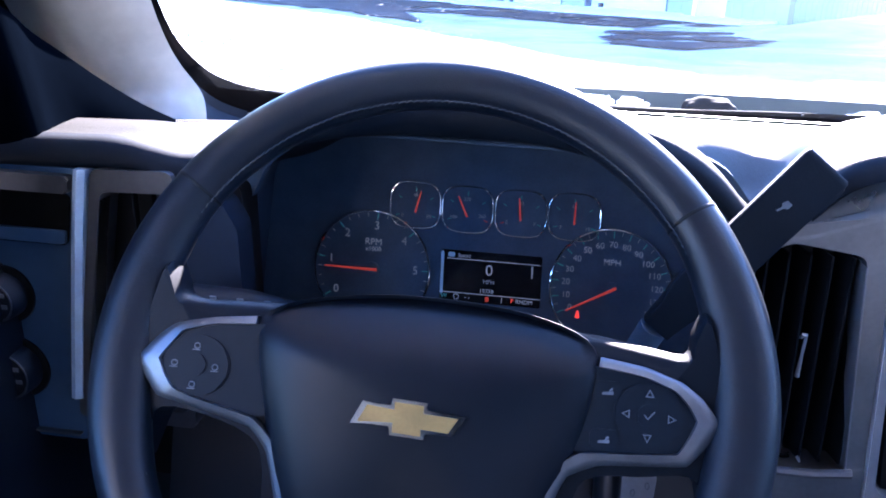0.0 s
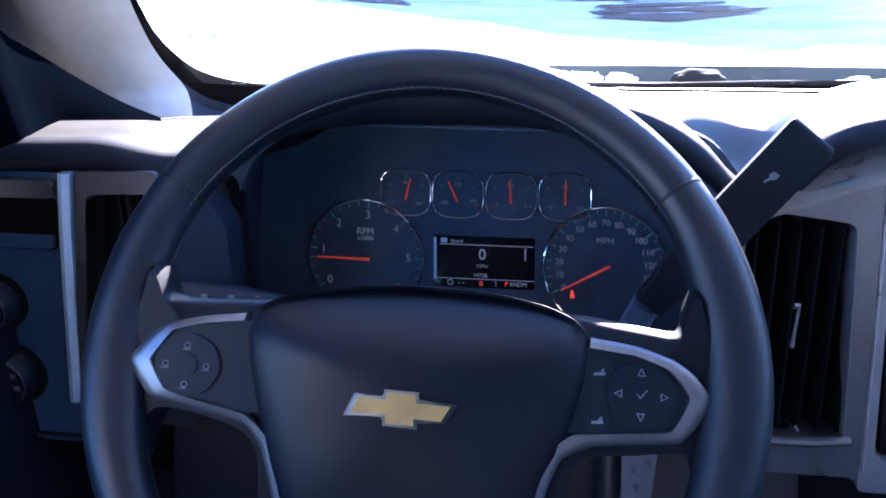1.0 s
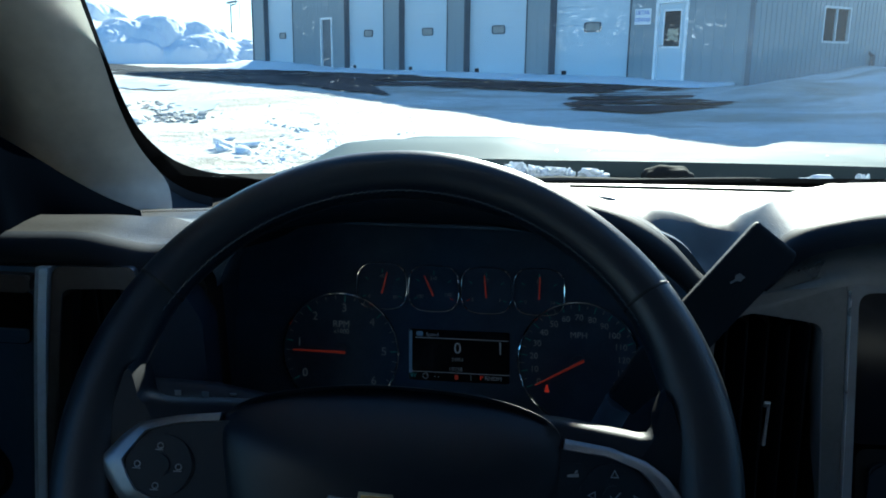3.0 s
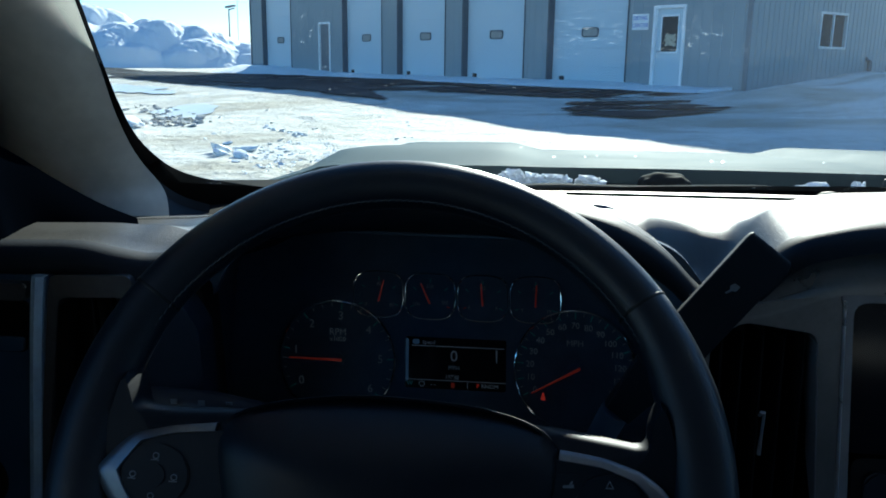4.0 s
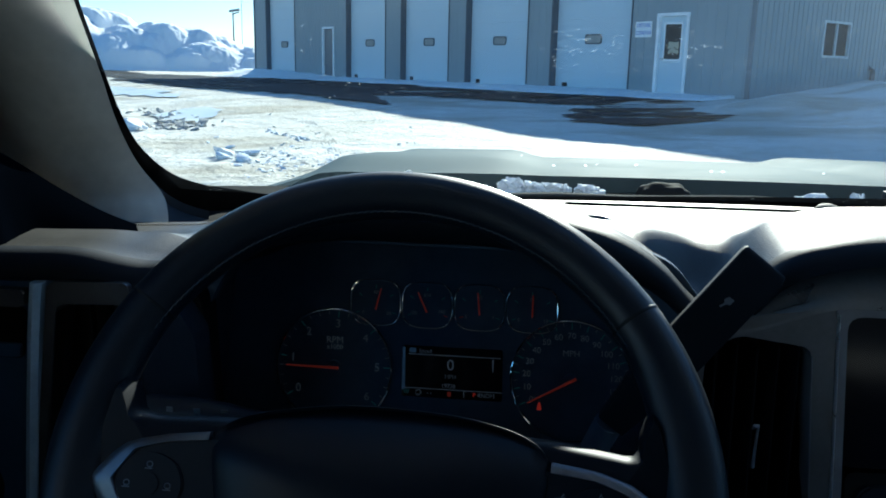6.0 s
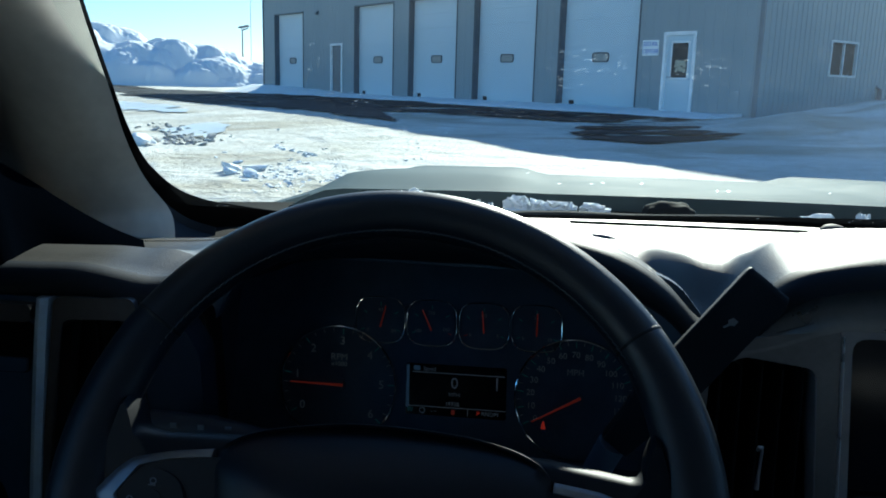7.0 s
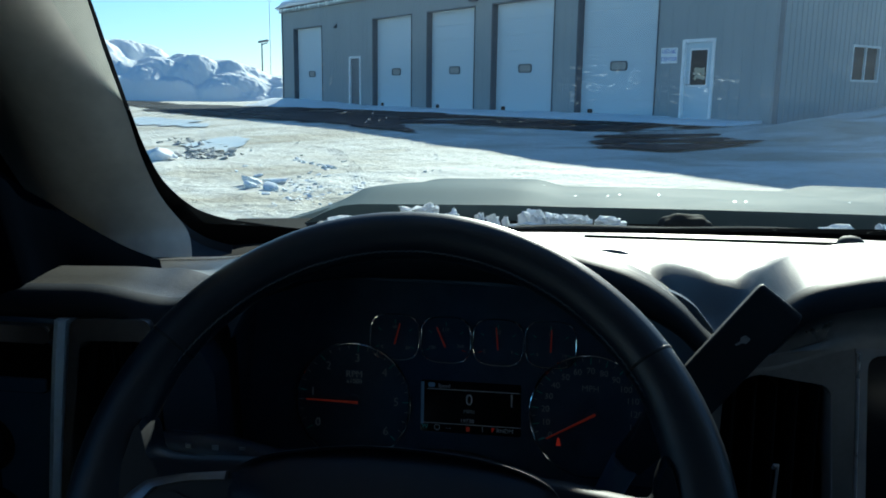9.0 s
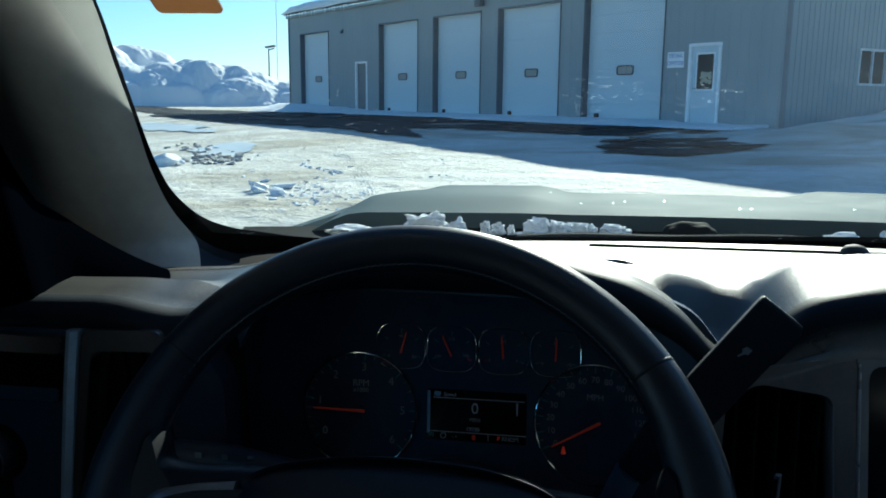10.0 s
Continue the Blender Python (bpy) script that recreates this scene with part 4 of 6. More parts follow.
def make_hood():
    xs = [MID + 0.92 * (i / 60 * 2 - 1) for i in range(61)]
    ys = [1.06 + 1.26 * j / 50 for j in range(51)]
    bm = bmesh.new()
    rows = []
    for y in ys:
        rows.append([bm.verts.new((x, y + 0.05 * 0 - 0.10 * ((x - MID) / 0.92) ** 2, hood_z(x, y))) for x in xs])
    for a, b in zip(rows, rows[1:]):
        for i in range(60):
            bm.faces.new((a[i], a[i + 1], b[i + 1], b[i]))
    edge = [rows[0][i] for i in range(61)]
    low = [bm.verts.new(v.co + Vector((0, 0.012, -0.03))) for v in edge]
    for i in range(60):
        bm.faces.new((edge[i + 1], edge[i], low[i], low[i + 1]))
    part("hood", bm, car_paint, truck_body, "silver painted hood with two raised bulges", m=LEAN_Z)
    for side in (-1, 1):
        rings = []
        for k in range(30):
            y = 0.75 + 1.6 * k / 29
            x = MID + side * 0.935
            z = 1.215 - 0.06 * step(1.0, 2.3, y) - 0.12 * step(2.1, 2.36, y)
            yb = y - 0.10
            rings.append([Vector((x + side * dx, yb, z + dz)) for dx, dz in ((0, 0), (0.05, -0.01), (0.09, -0.05), (0.10, -0.2), (0.10, -0.5), (0, -0.5))])
        part("fender", loft(rings), car_paint, truck_body, m=LEAN_Z)
    # beads flattened and paled so that each stands in for a sun glint
    bm = bmesh.new()
    for x, y in ((-0.267, 1.50), (0.123, 1.29), (0.19, 1.33), (0.22, 1.42), (0.31, 1.47), (0.43, 1.24), (0.452, 1.245), (0.66, 1.30), (0.05, 1.62)):
        bmesh.ops.create_icosphere(bm, subdivisions=3, radius=0.0022, matrix=Matrix.Translation((x, y, hood_z(x, y) + 0.0005)) @ Matrix.Diagonal((1.3, 1.6, 0.16, 1)))
    part("glint_beads", bm, glint_ice, truck_body, "small flat beads of ice standing in for sun glints", m=LEAN_Z)["kind"] = "stuff"
    # front, sides and bed, out of the driver's sight
    part("grille", block((MID, 2.27, 0.83), (1.8, 0.12, 0.62), 0.04, LEAN_Z), dark_plastic, truck_body)
    part("bumper", block((MID, 2.36, 0.52), (1.95, 0.16, 0.24), 0.05, LEAN_Z), chrome, truck_body)
    part("bed", block((MID, -2.9, 0.95), (1.9, 2.0, 0.6), 0.05, LEAN_Z), car_paint, truck_body)
    part("underbody", block((MID, -0.6, 0.52), (1.8, 5.4, 0.2), 0.03, LEAN_Z), black_plastic, truck_body)
    for x in (MID - 0.85, MID + 0.85):
        for y in (1.35, -2.55):
            w = part("wheel", loft([[Vector((x + dx, y + r * math.cos(k * math.pi / 16), 0.4 + r * math.sin(k * math.pi / 16))) for k in range(32)] for dx, r in ((-0.13, 0.30), (-0.12, 0.39), (-0.06, 0.40), (0.06, 0.40), (0.12, 0.39), (0.13, 0.30))]), rubber, truck_body)
            part("rim", loft([[Vector((x + dx, y + r * math.cos(k * math.pi / 16), 0.4 + r * math.sin(k * math.pi / 16))) for k in range(32)] for dx, r in ((-0.12, 0.29), (0.12, 0.29))]), satin_silver, w)


make_hood()


def base_y(x):
    """The windshield's lower edge bows forward at the middle."""
    return 0.875 - 0.26 * ((x - MID) / 0.86) ** 2


def make_cowl():
    n = 60
    rings = []
    for k in range(n + 1):
        x = MID + 0.9 * (2 * k / n - 1)
        yb = base_y(x)
        yh = 1.075 - 0.10 * ((x - MID) / 0.92) ** 2
        rings.append([Vector((x, y, z)) for y, z in ((yb - 0.07, 1.285), (yb - 0.02, 1.290), (yb + 0.02, 1.287), (yb + 0.05, 1.268), (yh - 0.04, 1.262), (yh + 0.015, 1.268), (yh + 0.03, 1.23), (yb - 0.07, 1.23))])
    cowl = tagged(part("cowl_panel", loft(rings), cowl_black, truck_body, "black plastic cowl under the wipers", m=LEAN_Z))
    # wiper linkage cover and arms
    bm = bmesh.new()
    for v in bmesh.ops.create_icosphere(bm, subdivisions=4, radius=1.0)["verts"]:
        p = v.co
        flat = 1 + 0.12 * noise.noise(p * 2.3)
        v.co = Vector((0.293 + 0.042 * math.copysign(abs(p.x) ** 0.8, p.x) * flat, 0.93 + 0.03 * p.y, 1.284 + 0.026 * math.copysign(abs(p.z) ** 0.7, p.z) * flat))
    part("wiper_pivot", bm, cowl_black, truck_body, "black wiper pivot cover", m=LEAN_Z)
    for x0, x1 in ((0.02, 0.62), (0.62, 1.18)):
        pts = [(x0 + (x1 - x0) * k / 12, base_y(x0 + (x1 - x0) * k / 12) + 0.014, 1.293 + 0.002 * math.sin(k)) for k in range(13)]
        w = part("wiper_blade", tube(pts, 0.006, 8), rubber, truck_body, m=LEAN_Z)
    for x in (0.635, 0.70):
        part("washer_nozzle", block((x, 0.92, 1.30), (0.018, 0.02, 0.02), 0.005, LEAN_Z), rubber, truck_body)


make_cowl()


def snow_piece(x, y, z, sx, sy, sz, seed, label):
    bm = bmesh.new()
    made = bmesh.ops.create_icosphere(bm, subdivisions=4, radius=1.0)["verts"]
    off = Vector((seed * 3.7, seed * 1.3, seed))
    for v in made:
        p = v.co.copy()
        p = Vector((math.copysign(abs(p.x) ** 0.85, p.x), math.copysign(abs(p.y) ** 0.8, p.y), math.copysign(abs(p.z) ** 0.75, p.z) + 0.25 * noise.noise(Vector((p.x * 2, seed * 2.7, 0)))))
        d = 1 + 0.55 * noise.noise(v.co * 1.5 + off) + 0.32 * noise.noise(v.co * 3.5 + off) + 0.16 * noise.noise(v.co * 8 + off)
        p *= d
        v.co = Vector((p.x * sx, p.y * sy, max(p.z, -0.3) * sz))
    return tagged(part("snow_lump", bm, snow_chunk, None, m=LEAN_Z @ Matrix.Translation((x, y, z))), label, "snow", group="snow lumps on the cowl")


for k, (x, y, z, sx, sy, sz) in enumerate([
    (-0.137, 0.92, 1.290, 0.036, 0.020, 0.022), (-0.082, 0.915, 1.287, 0.015, 0.015, 0.014), (-0.255, 0.90, 1.281, 0.045, 0.016, 0.010),
    (-0.037, 0.915, 1.288, 0.007, 0.010, 0.016), (-0.018, 0.915, 1.287, 0.012, 0.012, 0.012), (0.005, 0.915, 1.287, 0.006, 0.010, 0.010), (0.050, 0.92, 1.291, 0.020, 0.016, 0.019),
    (0.085, 0.92, 1.291, 0.018, 0.016, 0.014), (0.112, 0.915, 1.291, 0.018, 0.014, 0.014), (0.136, 0.915, 1.290, 0.008, 0.012, 0.010), (0.173, 0.915, 1.292, 0.021, 0.012, 0.011),
    (0.040, 0.90, 1.286, 0.026, 0.010, 0.007), (0.52, 0.91, 1.290, 0.028, 0.012, 0.010), (0.585, 0.905, 1.290, 0.008, 0.01, 0.016)]):
    snow_piece(x, y, z, sx, sy, sz, k + 1, "small lump of white snow on the black cowl")


# windshield: lower edge, pillar edges and header
def shield(u, v):
    """u across from -1 to 1, v from the lower edge (0) to the header (1)."""
    half = 0.83 - 0.13 * v
    x = MID + u * half
    y = (0.835 - 0.235 * u ** 2) * (1 - v) + (-0.02 - 0.13 * u ** 2) * v + 0.05 * math.sin(math.pi * v)
    z = 1.300 + 0.035 * u ** 4 * (1 - v) + 0.52 * v + 0.03 * math.sin(math.pi * v)
    return Vector((x, y, z))


def make_shield():
    bm = bmesh.new()
    nu, nv = 48, 20
    rows = [[bm.verts.new(shield(-1 + 2 * i / nu, j / nv)) for i in range(nu + 1)] for j in range(nv + 1)]
    for a, b in zip(rows, rows[1:]):
        for i in range(nu):
            bm.faces.new((a[i], a[i + 1], b[i + 1], b[i]))
    glass = tagged(part("windshield", bm, windshield_glass, truck_body, "dusty salt-spotted windshield glass with a painted glare haze", m=LEAN_Z, inward=(0, -0.6, -0.8)))
    glass.visible_shadow = False
    return glass


make_shield()

# black border of the glass at the lower corner and along the pillar, as a curved band
EDGE = [(-0.300, -0.02, 1.865), (-0.325, 0.13, 1.775), (-0.345, 0.27, 1.690), (-0.357, 0.348, 1.619), (-0.365, 0.392, 1.561), (-0.3715, 0.437, 1.495), (-0.3745, 0.469, 1.448), (-0.385, 0.526, 1.404),
        (-0.384, 0.590, 1.366), (-0.375, 0.655, 1.342), (-0.343, 0.705, 1.325), (-0.29, 0.735, 1.312), (-0.22, 0.755, 1.306), (-0.12, 0.785, 1.301), (0.0, 0.812, 1.2985), (0.2, 0.835, 1.2965),
        (0.41, 0.845, 1.296), (0.62, 0.835, 1.2965), (0.82, 0.812, 1.2985), (1.04, 0.74, 1.31)]
EDGE = [Vector((x, y, z - ROLL * x)) for x, y, z in EDGE]


def make_border():
    e = curve(EDGE, 5)
    bm = bmesh.new()
    n = len(e)
    rings = []
    flip = -1 if (e[1] - e[0]).cross(Vector((0.25, -0.75, -0.6))).x > 0 else 1
    for i, p in enumerate(e):
        d = (e[min(i + 1, n - 1)] - e[max(i - 1, 0)]).normalized()
        corner = math.exp(-((i / n - 0.52) / 0.08) ** 2)
        out = d.cross(Vector((0.25, -0.75, -0.6))).normalized()       # away from the clear glass
        out *= flip
        wide = 0.032 + 0.060 * corner + (0.03 if i > n * 0.5 else 0)
        off = Vector((-0.2, 0.8, 0.3)) * 0.008 * step(0.50, 0.38, i / n) + Vector((0.25, -0.95, 0.12)) * 0.004 * step(0.38, 0.50, i / n)
        inn = Vector((0.2, -0.8, -0.3)) * 0.002
        rings.append([p + off, p + off + inn, p + off + out * wide + inn, p + off + out * wide])
    part("glass_border", loft(rings), frit_black, truck_body, "black painted border of the windshield", m=LEAN_Z)


make_border()


# ---- cab shell ----
def make_cab():
    cab = thing("truck_cab", "inside of the pickup cab with grey headliner", "truck cab", (MID, -0.6, 0.7))
    # headliner and header
    part("headliner", block((MID, -0.78, 1.93), (1.45, 1.5, 0.05), 0.02, LEAN_Z), headliner_cloth, cab)
    part("header_trim", block((MID, 0.0, 1.885), (1.36, 0.10, 0.05), 0.02, LEAN_Z), headliner_cloth, cab)
    part("floor_mat", block((MID, -0.45, 0.70), (1.6, 2.1, 0.05), 0.01, LEAN_Z), rubber, cab)
    part("firewall", block((MID, 0.84, 0.96), (1.5, 0.05, 0.5), 0.01, LEAN_Z), black_plastic, cab)
    # doors with open window spaces, pillars, rear wall with its window
    for side in (-1, 1):
        x = MID + side * 0.86
        part("door_panel", block((x, -0.45, 0.965), (0.10, 2.0, 0.55), 0.04, LEAN_Z), dark_plastic, cab)
        part("roof_rail", tube([Vector((MID + side * 0.70, 0.0, 1.87)), Vector((MID + side * 0.72, -0.7, 1.92)), Vector((MID + side * 0.72, -1.5, 1.88))], 0.05, 10), headliner_cloth, cab, m=LEAN_Z)
        part("b_pillar", tube([Vector((x, -0.42, 1.3)), Vector((MID + side * 0.73, -0.52, 1.9))], [0.07, 0.05], 10), pillar_cloth, cab, m=LEAN_Z)
        part("rear_pillar", tube([Vector((x, -1.4, 1.3)), Vector((MID + side * 0.73, -1.45, 1.9))], [0.12, 0.1], 10), pillar_cloth, cab, m=LEAN_Z)
    # shade at the door's corner as a dark sheet: rises from the dashboard's end, folds out to the light-blocking
    # panels
    seam = ((-0.62, 0.196, 1.352, 0.15), (-0.45, 0.200, 1.350, 0.13), (-0.372, 0.208, 1.345, 0.11), (-0.360, 0.226, 1.341, 0.10), (-0.367, 0.258, 1.338, 0.085), (-0.364, 0.292, 1.334, 0.068), (-0.346, 0.322, 1.328, 0.045), (-0.324, 0.350, 1.320, 0.027), (-0.308, 0.385, 1.312, 0.014))
    rings = []
    for k in range(9):
        f = k / 8
        rings.append([Vector((x - 0.02 * f - 0.10 * f ** 3 * (h + 0.1), y + 0.03 * f ** 3, z - 0.02 + (h + 0.02) * f)) for x, y, z, h in curve([Vector(p) for p in seam], 4)])
    part("door_corner_shade", loft(rings, False, False), shade_black, cab, "dark sheet for the shade at the corner of the driver's door", m=LEAN_Z, sharp=80)
    # three unseen panels added to keep daylight off the pillar's left side
    part("door_frame", block((-0.60, 0.27, 1.57), (0.03, 0.66, 0.76), 0.006, LEAN_Z), shade_black, cab, "unseen dark panel that blocks daylight left of the pillar")
    part("door_frame", block((-0.49, -0.045, 1.57), (0.26, 0.03, 0.76), 0.006, LEAN_Z), shade_black, cab, "unseen dark panel that closes a light gap behind the pillar")
    part("door_frame", block((-0.47, 0.05, 1.955), (0.34, 1.1, 0.03), 0.006, LEAN_Z), shade_black, cab, "unseen dark lid that blocks daylight above the pillar")
    part("rear_wall", block((MID, -1.5, 1.0), (1.6, 0.06, 0.62), 0.02, LEAN_Z), dark_plastic, cab)
    for x in (0.0, 0.82):
        st = part("front_seat", block((x, -0.78, 0.95), (0.52, 0.52, 0.2), 0.06, LEAN_Z, 3), dark_plastic, cab, "dark cloth seat cushion")
        part("seat_base", block((x, -0.78, 0.79), (0.44, 0.44, 0.14), 0.02, LEAN_Z), black_plastic, st)
        part("backrest", block((x, -1.13, 1.3), (0.5, 0.16, 0.62), 0.06, LEAN_Z, 3), dark_plastic, st)
        part("headrest", block((x, -1.17, 1.72), (0.28, 0.1, 0.18), 0.04, LEAN_Z, 3), dark_plastic, st)
    # tinted side and rear glass
    for side in (-1, 1):
        x0, x1 = MID + side * 0.85, MID + side * 0.74
        for y0, y1, g in ((-0.02 if side < 0 else 0.25, -0.42, driver_glass if side < 0 else side_glass), (-0.46, -1.4, rear_glass)):
            bm = bmesh.new()
            bm.faces.new([bm.verts.new(p) for p in ((x0, y0, 1.23), (x0, y1, 1.23), (x1, y1, 1.9), (x1, min(y0, 0.0), 1.9))])
            part("side_window", bm, g, cab, "side window glass with a tint that sets the cab light", m=LEAN_Z, inward=(-side, 0, 0)).visible_shadow = False
    part("rear_upper", block((MID, -1.5, 1.84), (1.5, 0.06, 0.16), 0.02, LEAN_Z), headliner_cloth, cab)
    bm = bmesh.new()
    bm.faces.new([bm.verts.new(p) for p in ((MID - 0.75, -1.5, 1.3), (MID + 0.75, -1.5, 1.3), (MID + 0.7, -1.5, 1.77), (MID - 0.7, -1.5, 1.77))])
    part("rear_window", bm, rear_glass, cab, "dark tinted rear window", m=LEAN_Z, inward=(0, 1, 0))
    return cab


cab = make_cab()


def make_pillar(side):
    """Padded trim over the windshield pillar, wide and soft at its foot."""
    pts = [Vector(p) for p in ((-0.301, -0.03, 1.87), (-0.326, 0.13, 1.775), (-0.346, 0.27, 1.690), (-0.358, 0.348, 1.619), (-0.3665, 0.390, 1.561), (-0.3737, 0.437, 1.493), (-0.3795, 0.467, 1.448), (-0.382, 0.497, 1.408), (-0.3775, 0.515, 1.381), (-0.3643, 0.533, 1.349), (-0.356, 0.527, 1.3285), (-0.352, 0.515, 1.300))]
    pts = [Vector((p.x, p.y, p.z - ROLL * p.x)) for p in pts]
    e = curve(pts, 5)
    rings = []
    for i, p in enumerate(e):
        t = i / (len(e) - 1)
        d = (e[min(i + 1, len(e) - 1)] - e[max(i - 1, 0)]).normalized()
        left = Vector((-0.86, -0.50, 0)).normalized()
        inn = Vector((0.34, -0.80, 0.50)).normalized()
        w = 0.170 - 0.010 * step(0.25, 0.95, t)
        h = 0.060 - 0.026 * step(0.45, 0.75, t)
        prof = ((0.0, 0.0), (0.05, 0.08), (0.11, 0.17), (0.18, 0.25), (0.25, 0.28), (0.32, 0.25), (0.39, 0.17))
        col = [p + left * (w * a) + inn * (h * b) for a, b in prof]
        turn, back = (col[-1] - col[-2]).normalized(), Vector((-0.80, 0.60, 0.05)).normalized()
        for q in range(1, 15):
            d = turn.lerp(back, step(0, 8, q)).normalized()
            col.append(col[-1] + d * (0.012 if q < 9 else 0.03))
        rings.append(col + [col[-1] + Vector((0, 0.08, 0)), p + left * 0.03 + Vector((0, 0.05, 0))])
    bm = loft(rings)
    m = LEAN_Z
    if side > 0:
        m = LEAN_Z @ Matrix.Translation((2 * MID, 0, 0)) @ Matrix.Diagonal((-1, 1, 1, 1))
    return part("windshield_pillar_trim", bm, pillar_cloth, cab, "grey padded windshield pillar trim", m=m, sharp=60)


make_pillar(-1)
# small moulded shoulder where the pillar meets the dashboard
foot = curve([Vector(p) for p in ((-0.374, 0.533, 1.352), (-0.366, 0.552, 1.334), (-0.352, 0.572, 1.318), (-0.330, 0.592, 1.306))], 5)
part("pillar_gusset", loft([[p, p + Vector((-0.004, 0.004, -0.012)), Vector((-0.372, 0.526, p.z - 0.014)), Vector((-0.380, 0.518, p.z - 0.030))] for p in foot], False, False), vent_navy, cab, "dark shoulder at the pillar foot", m=LEAN_Z)
make_pillar(1)


# ---- dashboard ----
def lerp_rows(x, table):
    """Smooth values between the stations of a table of (x, a, b, ...)."""
    if x <= table[0][0]:
        return table[0][1:]
    for p, q in zip(table, table[1:]):
        if x <= q[0]:
            t = (x - p[0]) / (q[0] - p[0])
            return tuple(a + (b - a) * t for a, b in zip(p[1:], q[1:]))
    return table[-1][1:]


# across the truck: where the padded edge faces the driver (y), its height, and how far the pad hangs down
NOSE = [(-0.56, 0.20, 1.340, 0.030), (-0.387, 0.20, 1.346, 0.028), (-0.29, 0.20, 1.349, 0.028), (-0.25, 0.20, 1.341, 0.024), (-0.222, 0.21, 1.335, 0.022), (-0.190, 0.22, 1.352, 0.030), (-0.150, 0.22, 1.380, 0.034), (-0.11, 0.22, 1.392, 0.036), (-0.06, 0.22, 1.400, 0.038),
        (0.05, 0.22, 1.400, 0.038), (0.085, 0.22, 1.394, 0.037), (0.113, 0.22, 1.386, 0.036), (0.140, 0.22, 1.380, 0.034), (0.164, 0.22, 1.371, 0.030), (0.187, 0.22, 1.356, 0.028), (0.206, 0.22, 1.340, 0.026), (0.224, 0.216, 1.312, 0.026), (0.242, 0.208, 1.314, 0.026), (0.260, 0.20, 1.354, 0.028), (0.280, 0.195, 1.374, 0.024),
        (0.33, 0.19, 1.387, 0.022), (0.50, 0.19, 1.395, 0.027), (0.62, 0.20, 1.386, 0.030), (0.75, 0.30, 1.360, 0.03), (1.35, 0.30, 1.350, 0.03)]
FAR = [(-0.56, 0.44), (-0.36, 0.502), (-0.245, 0.565), (-0.10, 0.66), (0.05, 0.72), (0.20, 0.765), (0.41, 0.785), (0.62, 0.765), (0.9, 0.68), (1.2, 0.5)]

dashboard = thing("dashboard", "dark grained vinyl dashboard with padded top", "dashboard", (MID, 0.5, 1.0))


def make_dash():
    xs = [-0.56 + 0.0075 * k for k in range(int(0.9 / 0.0075))] + [0.34 + 0.02 * k for k in range(52)]
    rings, edge = [], []
    for x in xs:
        near = [lerp_rows(x + 0.004 * k, NOSE) for k in range(-4, 5)]
        yn, zt, hang = (sum(r[i] for r in near) / 9 for i in range(3))
        far = lerp_rows(x, FAR)[0]
        flat = [(far + 0.012, 1.25), (far + 0.010, None), (far, None)] + [(far + (0.29 - far) * k / 60, None) for k in range(1, 61)]
        flat = [(y, 1.303 + (0.80 - y) * 0.118 - (0.006 if k == 1 else 0) if z is None else z) for k, (y, z) in enumerate(flat)]
        reach = 0.47 - 0.10 * step(0.18, 0.22, x) * step(0.31, 0.27, x)
        mound = step(-0.26, -0.19, x) * step(0.21, 0.09, x)
        foot_y = min(0.53, far - 0.02)
        foot_z = 1.303 + (0.80 - foot_y) * 0.118
        ramp = [max(0.0, min(1.0, (foot_y - y) / (foot_y - yn - 0.055))) for y, z in flat]
        hill = [(y, mound * (z if y > foot_y else foot_z + (zt - 0.001 - foot_z) * f) + (1 - mound) * (z + (max(zt, 1.345) - 1.352) * step(reach, yn + 0.05, y))) for (y, z), f in zip(flat, ramp)]
        # the hollow between the two hoods falls away towards the driver
        hollow = step(0.130, 0.190, x) * step(0.280, 0.245, x)
        brink = float(np.interp(x, (0.15, 0.19, 0.228, 0.263, 0.29), (0.44, 0.398, 0.338, 0.313, 0.29)))
        hill = [(y, z - hollow * 0.60 * 0.012 * math.log(1 + math.exp(min(40.0, (brink - y) / 0.012)))) for y, z in hill]
        low = 0.029 * step(-0.17, -0.31, x)
        hill = [(y, z - low * step(0.24, 0.36, y)) for y, z in hill]
        drop = 0.06 * step(-0.38, -0.50, x)
        hill = [(y, z - drop * step(0.24, 0.30, y)) for y, z in hill]
        pad = [(yn + 0.055, zt - 0.001), (yn + 0.025, zt), (yn + 0.010, zt - 0.003), (yn + 0.002, zt - 0.010), (yn, zt - 0.018), (yn + 0.004, zt - hang + 0.004), (yn + 0.016, zt - hang), (yn + 0.06, zt - hang - 0.002), (0.46, zt - hang - 0.03)]
        rings.append([Vector((x, y, z)) for y, z in hill + pad[:2]])
        edge.append([Vector((x, y, z)) for y, z in [(yn + 0.028, zt - 0.0015)] + pad[1:]])
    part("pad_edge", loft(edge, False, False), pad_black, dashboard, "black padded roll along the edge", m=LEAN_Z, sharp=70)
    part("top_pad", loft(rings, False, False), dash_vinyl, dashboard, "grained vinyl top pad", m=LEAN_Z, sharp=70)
    rings = []
    for k in range(61):
        x = MID + 0.86 * (k / 30 - 1)
        rings.append([Vector((x, y, z)) for y, z in ((0.50, 1.275), (base_y(x) - 0.045, 1.275), (base_y(x) - 0.04, 1.262), (0.50, 1.262))])
    part("defroster_ledge", loft(rings), black_plastic, dashboard, m=LEAN_Z)
    # sewn seam at the foot of the pillar
    bm = bmesh.new()
    for k in range(105):
        x = -0.42 + 0.0023 * k
        y = 0.425 + 0.52 * (x + 0.42)
